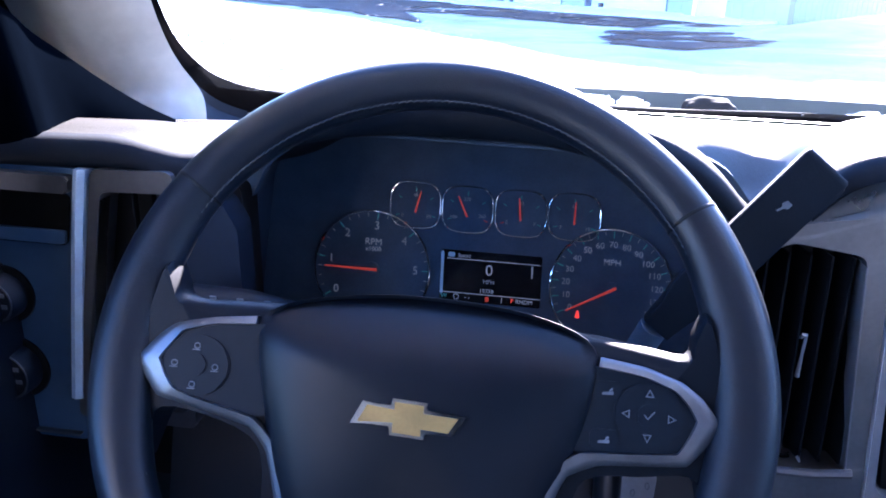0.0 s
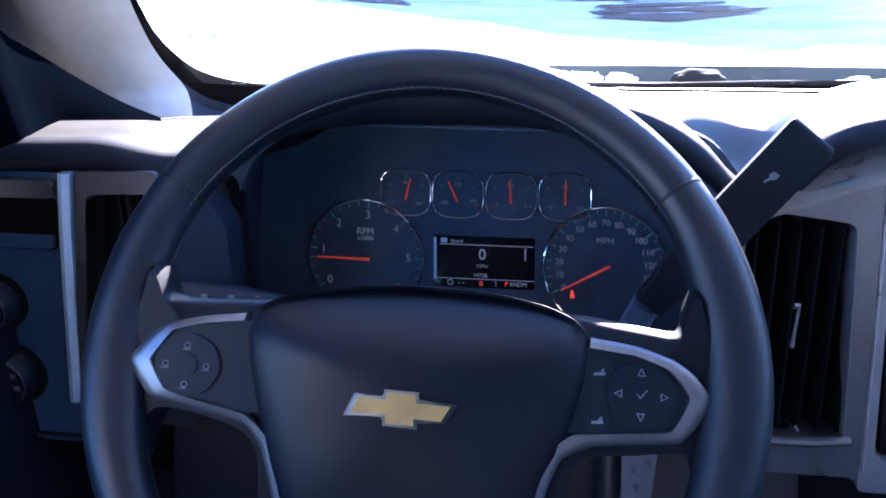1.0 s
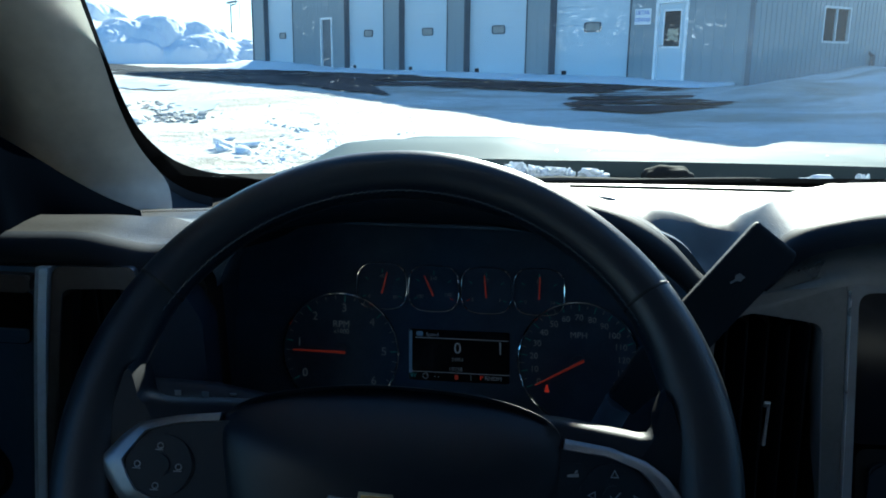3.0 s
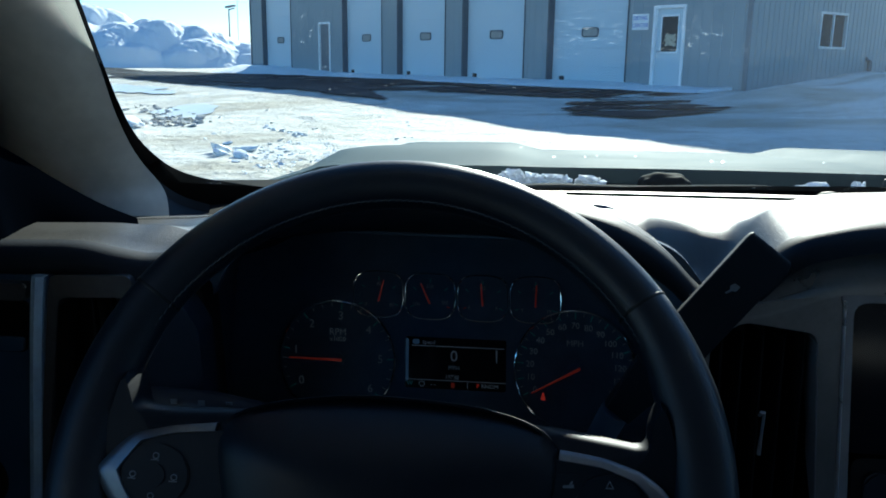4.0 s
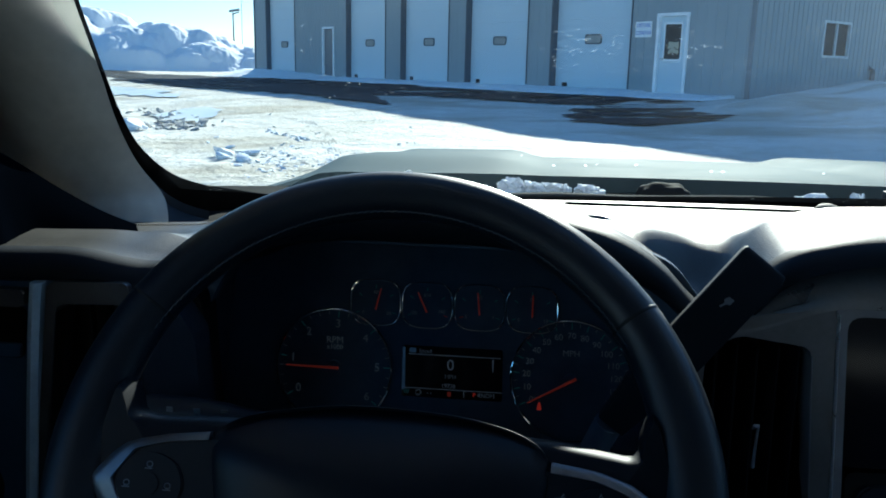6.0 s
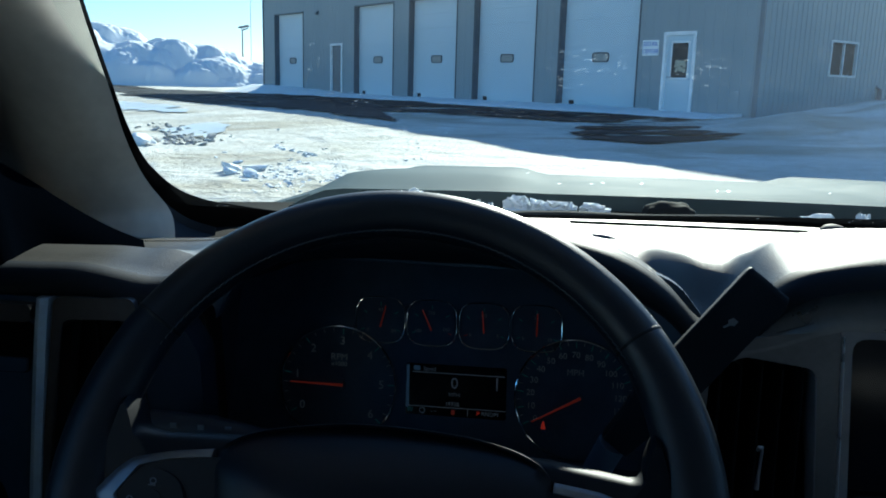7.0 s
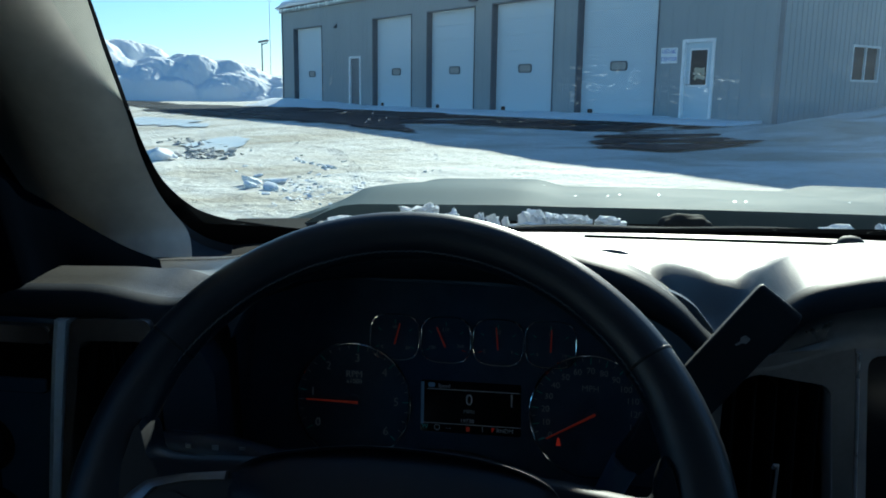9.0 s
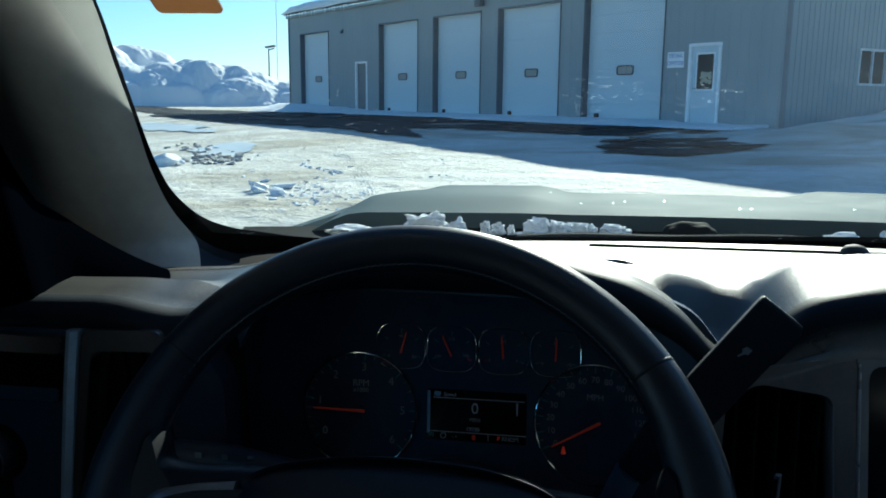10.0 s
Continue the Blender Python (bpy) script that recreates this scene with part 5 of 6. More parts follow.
        z = 1.3045 + (0.80 - y) * 0.118 - 0.029 * step(-0.17, -0.31, x)
        block((0, 0, 0), (0.0011, 0.0050, 0.0016), 0, Matrix.Translation((x, y, z)) @ Matrix.Rotation(0.2, 4, "Z"), bm=bm)
    part("seam_stitching", bm, rubber, dashboard, "row of dark stitches", m=LEAN_Z, smooth=False)
    # defroster slot
    rings = []
    for k in range(61):
        x = 0.127 + 0.0095 * k
        y = 0.665 - 0.02 * abs(x - MID)
        z = 1.3045 + (0.80 - y) * 0.118
        half = 0.0055 if 0 < k < 60 else 0.001
        rings.append([Vector((x, y - half, z + 0.0015 + half * 0.118)), Vector((x, y + half, z + 0.0015 - half * 0.118)), Vector((x, y + half, z - 0.0015)), Vector((x, y - half, z - 0.0015))])
    bm = loft(rings)
    part("defroster_slot", bm, slot_black, dashboard, "narrow black defroster slot", m=LEAN_Z, smooth=False)
    s = part("light_sensor", loft([[Vector((0.455 + r * math.cos(a * math.pi / 8), 0.655 + r * math.sin(a * math.pi / 8), z)) for a in range(16)] for r, z in ((0.017, 1.318), (0.016, 1.326), (0.011, 1.331), (0.004, 1.333))]), rubber, dashboard, "small black sensor dome", m=LEAN_Z)
    # lower dash, knee panel and column
    for x0, x1, z1 in ((-0.52, -0.27, 1.30), (-0.27, 0.26, 1.06), (0.26, 1.30, 1.30)):
        part("lower_dash", block(((x0 + x1) / 2, 0.36, (0.95 + z1) / 2), (x1 - x0, 0.10, z1 - 0.95), 0.01, LEAN_Z), black_plastic, dashboard)
    part("inner_wall", block((0.0, 0.52, 1.12), (0.55, 0.05, 0.34), 0.01, LEAN_Z), black_plastic, dashboard)
    part("knee_panel", block((0.0, 0.29, 0.99), (0.62, 0.06, 0.22), 0.02, LEAN_Z @ Matrix.Translation((0, 0.29, 0.99)) @ pose(0, 0, 0, -18) @ Matrix.Translation((0, -0.29, -0.99))), dark_plastic, dashboard)


make_dash()


# left of the wheel: switch panel, trim strip, air vent
UP = LEAN_Z @ Matrix(((1, 0, 0, 0), (0, 0, -1, 0), (0, 1, 0, 0), (0, 0, 0, 1)))     # (x, z, towards the driver)


def quad_outline(p, r=0.008):
    """Four corners (x, z), rounded."""
    out = []
    n = len(p)
    for i in range(n):
        a, b, c = Vector(p[i - 1]), Vector(p[i]), Vector(p[(i + 1) % n])
        s, e = b + (a - b).normalized() * r, b + (c - b).normalized() * r
        for k in range(5):
            t = k / 4
            out.append(tuple((1 - t) ** 2 * s + 2 * t * (1 - t) * b + t * t * e))
    return out


def vane(bm, x, z0, z1, y, d=0.012):
    block((x, y, (z0 + z1) / 2), (0.0022, d, z1 - z0), 0.0006, pose(x, y, 0, 0, 0, 12) @ Matrix.Translation((-x, -y, 0)), 1, bm)


switch_panel = thing("light_control_console", "blue-grey light control console with two round knobs", "control console", (-0.41, 0.2, 1.08))
part("panel_face", prism(quad_outline([(-0.56, 1.06), (-0.348, 1.06), (-0.322, 1.322), (-0.56, 1.322)], 0.01), -0.225, -0.205, UP), panel_plastic, switch_panel)
part("top_bar", prism(quad_outline([(-0.56, 1.302), (-0.331, 1.302), (-0.329, 1.317), (-0.56, 1.319)], 0.004), -0.205, -0.196, UP, bevel=0.002), satin_silver, switch_panel, "satin silver trim bar")
# no recess is cut: a flat black plate stands in for its shade
part("pocket_shade", prism(quad_outline([(-0.56, 1.254), (-0.341, 1.254), (-0.333, 1.300), (-0.56, 1.300)], 0.006), -0.204, -0.2025, UP), slot_black, switch_panel, "flat black plate for the shaded cubby")
part("pocket_lip", prism(quad_outline([(-0.56, 1.256), (-0.342, 1.256), (-0.340, 1.268), (-0.56, 1.268)], 0.003), -0.2024, -0.199, UP, bevel=0.001), panel_plastic, switch_panel)
for z, r, dx in ((1.203, 0.021, 0.0), (1.131, 0.024, 0.0)):
    x = -0.4085 + dx
    part("knob_ring", prism(ring_points(x, z, r + 0.006, r + 0.006, 32), -0.2045, -0.202, UP), black_plastic, switch_panel)
    kn = part("knob", loft([[UP @ Vector((x + rr * math.cos(a * math.pi / 16), z + rr * math.sin(a * math.pi / 16), w)) for a in range(32)] for rr, w in ((r, -0.202), (r * 0.97, -0.185), (r * 0.9, -0.182), (r * 0.82, -0.184))]), dark_plastic, switch_panel, "round black knob")
    part("knob_edge", tube([UP @ Vector((x + r * 0.9 * math.cos(a * math.pi / 24), z + r * 0.9 * math.sin(a * math.pi / 24), -0.1825)) for a in range(48)], 0.0009, 6, True), satin_silver, kn)
    for a in range(5):
        ang = radians(200 - a * 55)
        part("glyph", block((x + r * 0.55 * math.cos(ang), z + r * 0.55 * math.sin(ang), -0.1835), (0.006, 0.004, 0.0008), 0, UP), glyph_white, kn)
part("lower_edge", prism(quad_outline([(-0.56, 1.066), (-0.356, 1.066), (-0.355, 1.0685), (-0.56, 1.0685)], 0.001), -0.205, -0.2, UP), satin_silver, switch_panel)

left_vent = thing("air_vent", "dark air vent in a satin silver surround", "air vent", (-0.26, 0.2, 1.1), "dashboard vents")
part("surround", prism(quad_outline([(-0.352, 1.09), (-0.238, 1.09), (-0.238, 1.327), (-0.309, 1.325)], 0.008), -0.23, -0.198, UP, hole=quad_outline([(-0.3425, 1.105), (-0.244, 1.105), (-0.244, 1.308), (-0.303, 1.306)], 0.008)), satin_silver, left_vent)
part("bright_strip", loft([[UP @ Vector((x + a, z, w)) for a, w in ((-0.004, -0.215), (-0.003, -0.196), (0.002, -0.1935), (0.0075, -0.196), (0.0085, -0.215))] for x, z in [(-0.3195 - 0.033 * (k / 20) ** 0.9, 1.324 - 0.215 * k / 20) for k in range(21)]]), sky_satin, left_vent, "metal edge strip with a blue sky reflection in its colour")
part("inner_edge", loft([[UP @ Vector((x + a, z, w)) for a, w in ((0, -0.21), (0.001, -0.1955), (0.002, -0.1955), (0.003, -0.21))] for x, z in [(-0.3035 - 0.030 * (k / 20) ** 0.9, 1.300 - 0.18 * k / 20) for k in range(21)]]), chrome, left_vent)
part("duct", prism(quad_outline([(-0.34, 1.10), (-0.195, 1.10), (-0.195, 1.31), (-0.308, 1.31)], 0.01), -0.27, -0.235, UP), black_plastic, left_vent)
part("side_panel", prism(quad_outline([(-0.2375, 1.16), (-0.188, 1.16), (-0.188, 1.28), (-0.200, 1.302), (-0.2375, 1.318)], 0.004), -0.235, -0.204, UP, bevel=0.0015), vent_navy, left_vent, "plain dark panel beside the vent")
for k in range(3):
    bm = bmesh.new()
    vane(bm, -0.285 + 0.017 * k, 1.108, 1.302, 0.22)
    part("vane", bm, vane_black, left_vent, m=LEAN_Z)

# right of the wheel: tall vent, chrome edge, centre stack
right_vent = thing("air_vent", "tall dark air vent with upright vanes in satin surround", "air vent", (0.28, 0.2, 1.1), "dashboard vents")
part("surround", prism(quad_outline([(0.205, 1.085), (0.3275, 1.085), (0.3135, 1.334), (0.262, 1.326), (0.212, 1.312)], 0.008), -0.235, -0.200, UP, hole=quad_outline([(0.214, 1.117), (0.311, 1.117), (0.2985, 1.302), (0.2445, 1.309), (0.222, 1.293)], 0.008)), satin_dark, right_vent)
part("edge_strip", loft([[UP @ Vector((x + a, z, w)) for a, w in ((0, -0.22), (0.0004, -0.1985), (0.0011, -0.1978), (0.0018, -0.1985), (0.0022, -0.22))] for x, z in [(0.2978 + 0.0118 * k / 20, 1.295 - 0.170 * k / 20) for k in range(21)]]), edge_silver, right_vent, "thin chrome edge")
part("duct", prism(quad_outline([(0.22, 1.10), (0.325, 1.10), (0.315, 1.315), (0.23, 1.315)], 0.01), -0.29, -0.245, UP), black_plastic, right_vent)
part("lower_lip", tube([UP @ Vector((x, 1.116 + 0.004 * step(0.28, 0.32, x), -0.199)) for x in (0.235, 0.25, 0.27, 0.29, 0.305, 0.316)], 0.004, 8), satin_silver, right_vent)
for k in range(6):
    bm = bmesh.new()
    vane(bm, 0.228 + 0.0155 * k, 1.122, 1.298, 0.222, 0.03)
    part("vane", bm, vane_black, right_vent, m=LEAN_Z)
part("vent_slider", tube([UP @ Vector(p) for p in ((0.2592, 1.237, -0.192), (0.2600, 1.2405, -0.190), (0.2618, 1.2405, -0.190), (0.2622, 1.237, -0.191), (0.2617, 1.222, -0.192), (0.2610, 1.204, -0.193))], [0.0013, 0.0017, 0.0017, 0.0013, 0.0012, 0.0019], 8), edge_silver, right_vent, "small bright hooked slider tab")
part("mark", block((0.274, 1.129, -0.198), (0.0022, 0.006, 0.001), 0, UP @ Matrix.Translation((0.274, 1.129, 0)) @ Matrix.Rotation(radians(30), 4, "Z") @ Matrix.Translation((-0.274, -1.129, 0))), glyph_white, right_vent)

stack = thing("centre_stack", "satin grey centre stack with dark screen", "centre console", (0.45, 0.2, 1.08))
part("surround", prism(quad_outline([(0.3285, 1.07), (0.56, 1.07), (0.56, 1.336), (0.3145, 1.336)], 0.006), -0.24, -0.203, UP, hole=quad_outline([(0.338, 1.10), (0.55, 1.10), (0.55, 1.327), (0.3235, 1.327)], 0.012)), edge_silver, stack)
rings = []
for k in range(41):
    x = 0.238 + 0.322 * k / 40
    top = 1.3455 + 0.024 * step(0.238, 0.325, x)
    rings.append([UP @ Vector((x, top - 0.036 * (1 - math.cos(a)), -0.236 + 0.0362 * math.sin(a))) for a in [math.pi / 2 * q / 12 for q in range(13)]])
part("fascia_roll", loft(rings, False, False), satin_dark, stack, "rounded dark satin top of the fascia", sharp=60)
part("accent_line", tube([UP @ Vector((x, 1.3435 + 0.022 * step(0.238, 0.325, x) - 0.021, -0.2005)) for x in (0.268, 0.276, 0.285, 0.294)], 0.0005, 6), satin_silver, stack)
part("fascia_strip", prism(quad_outline([(0.322, 1.08), (0.3285, 1.08), (0.3155, 1.336), (0.309, 1.336)], 0.002), -0.215, -0.2045, UP), satin_dark, stack)
part("screen", prism(quad_outline([(0.331, 1.20), (0.555, 1.20), (0.555, 1.326), (0.3225, 1.326)], 0.01), -0.225, -0.212, UP), screen_glass, stack, "glossy black touch screen")
part("bezel_edge", loft([[UP @ Vector((x + a, z, w)) for a, w in ((0, -0.22), (0.0004, -0.2005), (0.0013, -0.1990), (0.0022, -0.2005), (0.0028, -0.22))] for x, z in [(0.3152 + 0.0128 * k / 20, 1.328 - 0.235 * k / 20) for k in range(21)]]), rim_bright, stack)
part("button_panel", prism(quad_outline([(0.347, 1.09), (0.555, 1.09), (0.555, 1.195), (0.338, 1.195)], 0.01), -0.23, -0.214, UP), black_plastic, stack)
part("button", prism(rounded(0.348, 1.145, 0.39, 1.185, 0.010), -0.214, -0.208, UP, bevel=0.002), dark_plastic, stack)
part("button", prism(rounded(0.352, 1.102, 0.39, 1.135, 0.008), -0.214, -0.208, UP, bevel=0.002), dark_plastic, stack)

# ---- instrument cluster ----
GM = plane_frame((0.0, 0.415, 1.243), 0.25)
cluster = thing("instrument_cluster", "black instrument cluster with red needles, ignition on", "instrument cluster", (0, 0.42, 1.15))
part("face", prism(quad_outline([(-0.252, -0.16), (0.246, -0.16), (0.240, 0.04), (0.17, 0.11), (-0.18, 0.11), (-0.245, 0.04)], 0.02), -0.02, 0.0, GM), veil_dial, cluster)


def make_binnacle():
    """The recess that leads from the padded hood to the dials."""
    lip = quad_outline([(-0.212, 1.10), (0.205, 1.10), (0.188, 1.30), (0.165, 1.333), (0.112, 1.355), (-0.134, 1.357), (-0.178, 1.326), (-0.200, 1.285)], 0.012)
    rings = []
    for f in range(9):
        t = f / 8
        y = 0.255 + 0.17 * t
        k = 1.0 + 0.18 * t
        rings.append([LEAN_Z @ Vector((x * k, y + 0.2 * (z - 1.24) * t, 1.235 + (z - 1.235) * (1 - 0.12 * t))) for x, z in lip])
    part("binnacle", loft(rings, True, False), veil_navy, cluster, "dark recess round the dials", sharp=60)
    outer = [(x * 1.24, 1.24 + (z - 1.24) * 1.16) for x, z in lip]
    part("bezel_plate", prism(outer, -0.268, -0.258, UP, hole=lip), veil_navy, cluster, "dark surround of the instrument recess", smooth=False)
    part("lip", tube([LEAN_Z @ Vector((x, 0.2545, z)) for x, z in lip if z > 1.30], 0.0014, 8), veil_navy, cluster, "thin rounded lip")


make_binnacle()


def on_dial(c, r, deg):
    return c[0] + r * math.cos(radians(deg)), c[1] + r * math.sin(radians(deg))


def bar(c, deg, r0, r1, w, mat, parent, name="tick", h0=0.0005, h1=0.0012, w1=None):
    a = radians(deg)
    d, n = Vector((math.cos(a), math.sin(a))), Vector((-math.sin(a), math.cos(a)))
    c = Vector(c)
    w1 = w if w1 is None else w1
    o = [tuple(c + d * r0 - n * w / 2), tuple(c + d * r1 - n * w1 / 2), tuple(c + d * r1 + n * w1 / 2), tuple(c + d * r0 + n * w / 2)]
    return part(name, prism(o, h0, h1, GM), mat, parent, smooth=False)


def big_dial(c, R, name, label, marks, a0, da, minor, needle, size):
    d = part(name, prism(ring_points(*c, R, R, 64), 0.0, 0.0004, GM), veil_dial, cluster, label)
    ring = [GM @ Vector((*p, 0.004)) for p in ring_points(*c, R, R, 72)]
    part("chrome_ring", tube(ring, 0.0014, 8, True), chrome, d, "thin chrome ring")
    for k, body in enumerate(marks):
        a = a0 - k * da
        bar(c, a, R * 0.86, R * 0.965, 0.0011, tick_teal, d)
        if body:
            words("numeral", body, size, numeral, GM @ Matrix.Translation((*on_dial(c, R * 0.745, a), 0.0006)), d, 0.0002)
        if k < len(marks) - 1:
            for j in range(1, minor):
                bar(c, a - da * j / minor, R * 0.905, R * 0.965, 0.0006, numeral, d)
    nd = bar(c, needle, -0.006, R * 0.82, 0.0030, needle_red, d, "needle", 0.0062, 0.0075, 0.0014)
    part("needle_hub", prism(ring_points(*c, 0.008, 0.008, 24), 0.002, 0.0058, GM, bevel=0.001), veil_dial, d)
    return d


tach = big_dial((-0.1225, -0.064), 0.0625, "tachometer", "tachometer dial with white numerals", ["0", "1", "2", "3", "4", "5", "6"], 212, 42, 4, 179.5, 0.0125)
words("numeral", "RPM", 0.010, numeral, GM @ Matrix.Translation((-0.1225, -0.035, 0.0006)), tach, 0.0002)
words("numeral", "x1000", 0.007, numeral, GM @ Matrix.Translation((-0.1225, -0.0425, 0.0006)), tach, 0.0002)
speedo = big_dial((0.1295, -0.064), 0.0625, "speedometer", "speedometer dial with white numerals", [str(10 * k) for k in range(15)], 208, 16.9, 2, 209, 0.0090)
words("numeral", "MPH", 0.009, numeral, GM @ Matrix.Translation((0.1295, -0.036, 0.0006)), speedo, 0.0002)
part("warning_lamp", prism([(0.0945, -0.0965), (0.0995, -0.0965), (0.0985, -0.0915), (0.0978, -0.0885), (0.0962, -0.0885), (0.0955, -0.0915)], 0.0006, 0.0012, GM), lamp_red, speedo, "lit red seat-belt lamp")

SMALL = [(-0.0782, 0.008, 76, [("0", 205), ("40", 92), ("80", -25)], None), (-0.0228, 0.0075, 115, [("100", 195), ("210", 92), ("260", -5)], 0), (0.0330, 0.0075, 95, [("E", 200), ("1/2", 92), ("F", -20)], 180), (0.0882, 0.008, 88, [("9", 205), ("14", 92), ("19", -25)], None)]
for u, v, deg, nums, redline in SMALL:
    g = part("small_gauge", prism(ring_points(u, v, 0.0262, 0.0240, 48, 3.2), 0.0, 0.0004, GM), veil_dial, cluster, "small gauge with chrome rim")
    part("chrome_ring", tube([GM @ Vector((*p, 0.003)) for p in ring_points(u, v, 0.0266, 0.0243, 56, 3.2)], 0.0010, 8, True), chrome, g)
    for k in range(5):
        a = 200 - 55 * k
        red = redline is not None and abs(a - redline) < 30
        bar((u, v - 0.004), a, 0.0185, 0.0225, 0.0009, needle_red if red else tick_teal, g)
    for body, a in nums:
        words("numeral", body, 0.0052, numeral, GM @ Matrix.Translation((*on_dial((u, v - 0.005), 0.0155, a), 0.0006)), g, 0.0001)
    bar((u, v - 0.008), deg, 0.0, 0.0235, 0.0018, needle_red, g, "needle", 0.003, 0.004, 0.0012)

screen = part("display", prism(rounded(-0.049, -0.0905, 0.058, -0.036, 0.002, 2), 0.0, 0.0006, GM), screen_glass, cluster, "lit driver display")
part("display_edge", prism(rounded(-0.0485, -0.083, -0.0455, -0.038, 0.0008, 1), 0.0008, 0.0012, GM), display_blue, screen)
part("rule", prism([(-0.042, -0.0455), (0.056, -0.0455), (0.056, -0.0447), (-0.042, -0.0447)], 0.0008, 0.0012, GM), display_white, screen)
part("rule", prism([(-0.049, -0.0815), (0.058, -0.0815), (0.058, -0.0808), (-0.049, -0.0808)], 0.0008, 0.0012, GM), display_white, screen)
part("marker", prism(rounded(-0.041, -0.0435, -0.034, -0.0385, 0.001, 1), 0.0008, 0.0012, GM), display_blue, screen)
part("scroll_mark", prism([(0.0475, -0.060), (0.0485, -0.060), (0.0490, -0.047), (0.0470, -0.047)], 0.0008, 0.0012, GM), display_white, screen)
words("lettering", "Speed", 0.0056, display_white, GM @ Matrix.Translation((-0.024, -0.0415, 0.0008)), screen, 0.0001)
words("lettering", "0", 0.0165, display_white, GM @ Matrix.Translation((0.003, -0.0555, 0.0008)), screen, 0.0001)
words("lettering", "MPH", 0.0060, numeral, GM @ Matrix.Translation((0.003, -0.0675, 0.0008)), screen, 0.0001)
words("lettering", "19738", 0.0060, display_white, GM @ Matrix.Translation((0.001, -0.0775, 0.0008)), screen, 0.0001)
words("lettering", "RNDM", 0.0062, display_white, GM @ Matrix.Translation((0.041, -0.0855, 0.0008)), screen, 0.0001)
words("lettering", "P", 0.0064, lamp_red, GM @ Matrix.Translation((0.0285, -0.0855, 0.0008)), screen, 0.0001)
words("lettering", "- -", 0.0064, display_white, GM @ Matrix.Translation((-0.019, -0.0855, 0.0008)), screen, 0.0001)
words("lettering", "W", 0.0064, tick_teal, GM @ Matrix.Translation((-0.044, -0.0855, 0.0008)), screen, 0.0001)
part("icon", tube([GM @ Vector((*p, 0.001)) for p in ring_points(-0.031, -0.0855, 0.0028, 0.0028, 16)], 0.0004, 6, True), display_white, screen)
part("divider", prism([(0.0172, -0.0885), (0.0178, -0.0885), (0.0178, -0.082), (0.0172, -0.082)], 0.0008, 0.0012, GM), display_white, screen)
part("icon", prism(rounded(0.000, -0.0885, 0.004, -0.083, 0.001, 1), 0.0008, 0.0012, GM), needle_red, screen)

# ---- steering wheel ----
WM = plane_frame((-0.003, 0.018, 1.252), 0.5)
wheel = thing("steering_wheel", "black leather steering wheel with silver spoke bezels", "steering wheel", WM.translation)
RIM_M = plane_frame((-0.0031, 0.0324, 1.2643), 0.7636)
RC, RT = 0.1915, 0.0168


def rim_ring(a, grow=1.0, n=20):
    t = radians(a)
    d = Vector((math.cos(t), math.sin(t), 0))
    grip = math.exp(-((abs(math.cos(t)) - 1) / 0.10) ** 2) * step(-0.5, -0.1, math.sin(t) + 0.35)
    rin = RT * (1 + 0.32 * grip)
    out = []
    for k in range(n):
        p = 2 * math.pi * k / n
        c, s = math.cos(p), math.sin(p)
        rr = RT if c > 0 else rin
        out.append(RIM_M @ (d * (RC + rr * c * grow) + Vector((0, 0, RT * 1.0 * s * grow))))
    return out


rings = [rim_ring(a) for a in range(0, 360, 2)]
rings.append(rings[0])
bm = loft(rings, True, False)
bmesh.ops.remove_doubles(bm, verts=bm.verts, dist=1e-6)
part("rim", bm, leather, wheel, "black leather wrapped rim")
for a in (34.2, 147.4):
    part("seam", loft([rim_ring(a - 0.35, 1.0), rim_ring(a - 0.2, 1.022), rim_ring(a + 0.2, 1.022), rim_ring(a + 0.35, 1.0)], True, False), black_plastic, wheel, "raised seam in the leather")
bm = bmesh.new()
for k in range(150):
    a = radians(-28 + 236 * (k + 0.5) / 150)
    d = Vector((math.cos(a), math.sin(a), 0))
    pd = radians(157)
    p = d * (RC + RT * 1.015 * math.cos(pd)) + Vector((0, 0, RT * 1.015 * math.sin(pd)))
    m = RIM_M @ Matrix.Translation(p) @ Matrix.Rotation(a + math.pi / 2 + 0.30, 4, "Z")
    block((0, 0, 0), (0.0052, 0.0010, 0.0010), 0.0002, m, 1, bm)
st = part("stitching", bm, thread, wheel, "grey cross stitching", smooth=False)
st["kind"] = "stuff"

HUB = smooth_closed([(-0.101, 0.020), (-0.099, 0.038), (-0.080, 0.0490), (-0.045, 0.0560), (-0.005, 0.0592), (0.050, 0.0565), (0.086, 0.0488), (0.104, 0.036), (0.1045, 0.012), (0.095, -0.022), (0.083, -0.048), (0.070, -0.085), (0.048, -0.100), (-0.045, -0.100), (-0.068, -0.088), (-0.080, -0.064), (-0.092, -0.022)], 4)
rings = []
for k, w in ((1.0, -0.035), (1.0, -0.004), (0.992, 0.001), (0.97, 0.005), (0.92, 0.009), (0.8, 0.0135), (0.62, 0.018), (0.42, 0.021), (0.2, 0.0232), (0.02, 0.024)):
    rings.append([WM @ Vector((u * k, (v + 0.012) * k - 0.012, w - (0.010 * max(0.0, (v * k - 0.022) / 0.03) ** 1.2 if w > 0.001 else 0))) for u, v in HUB])
part("airbag_cover", loft(rings), hub_plastic, wheel, "smooth dark airbag cover", sharp=50)
back = [(u * 0.93, v * 0.93) for u, v in HUB]
part("hub_back", prism(back, -0.075, -0.03, WM), black_plastic, wheel)
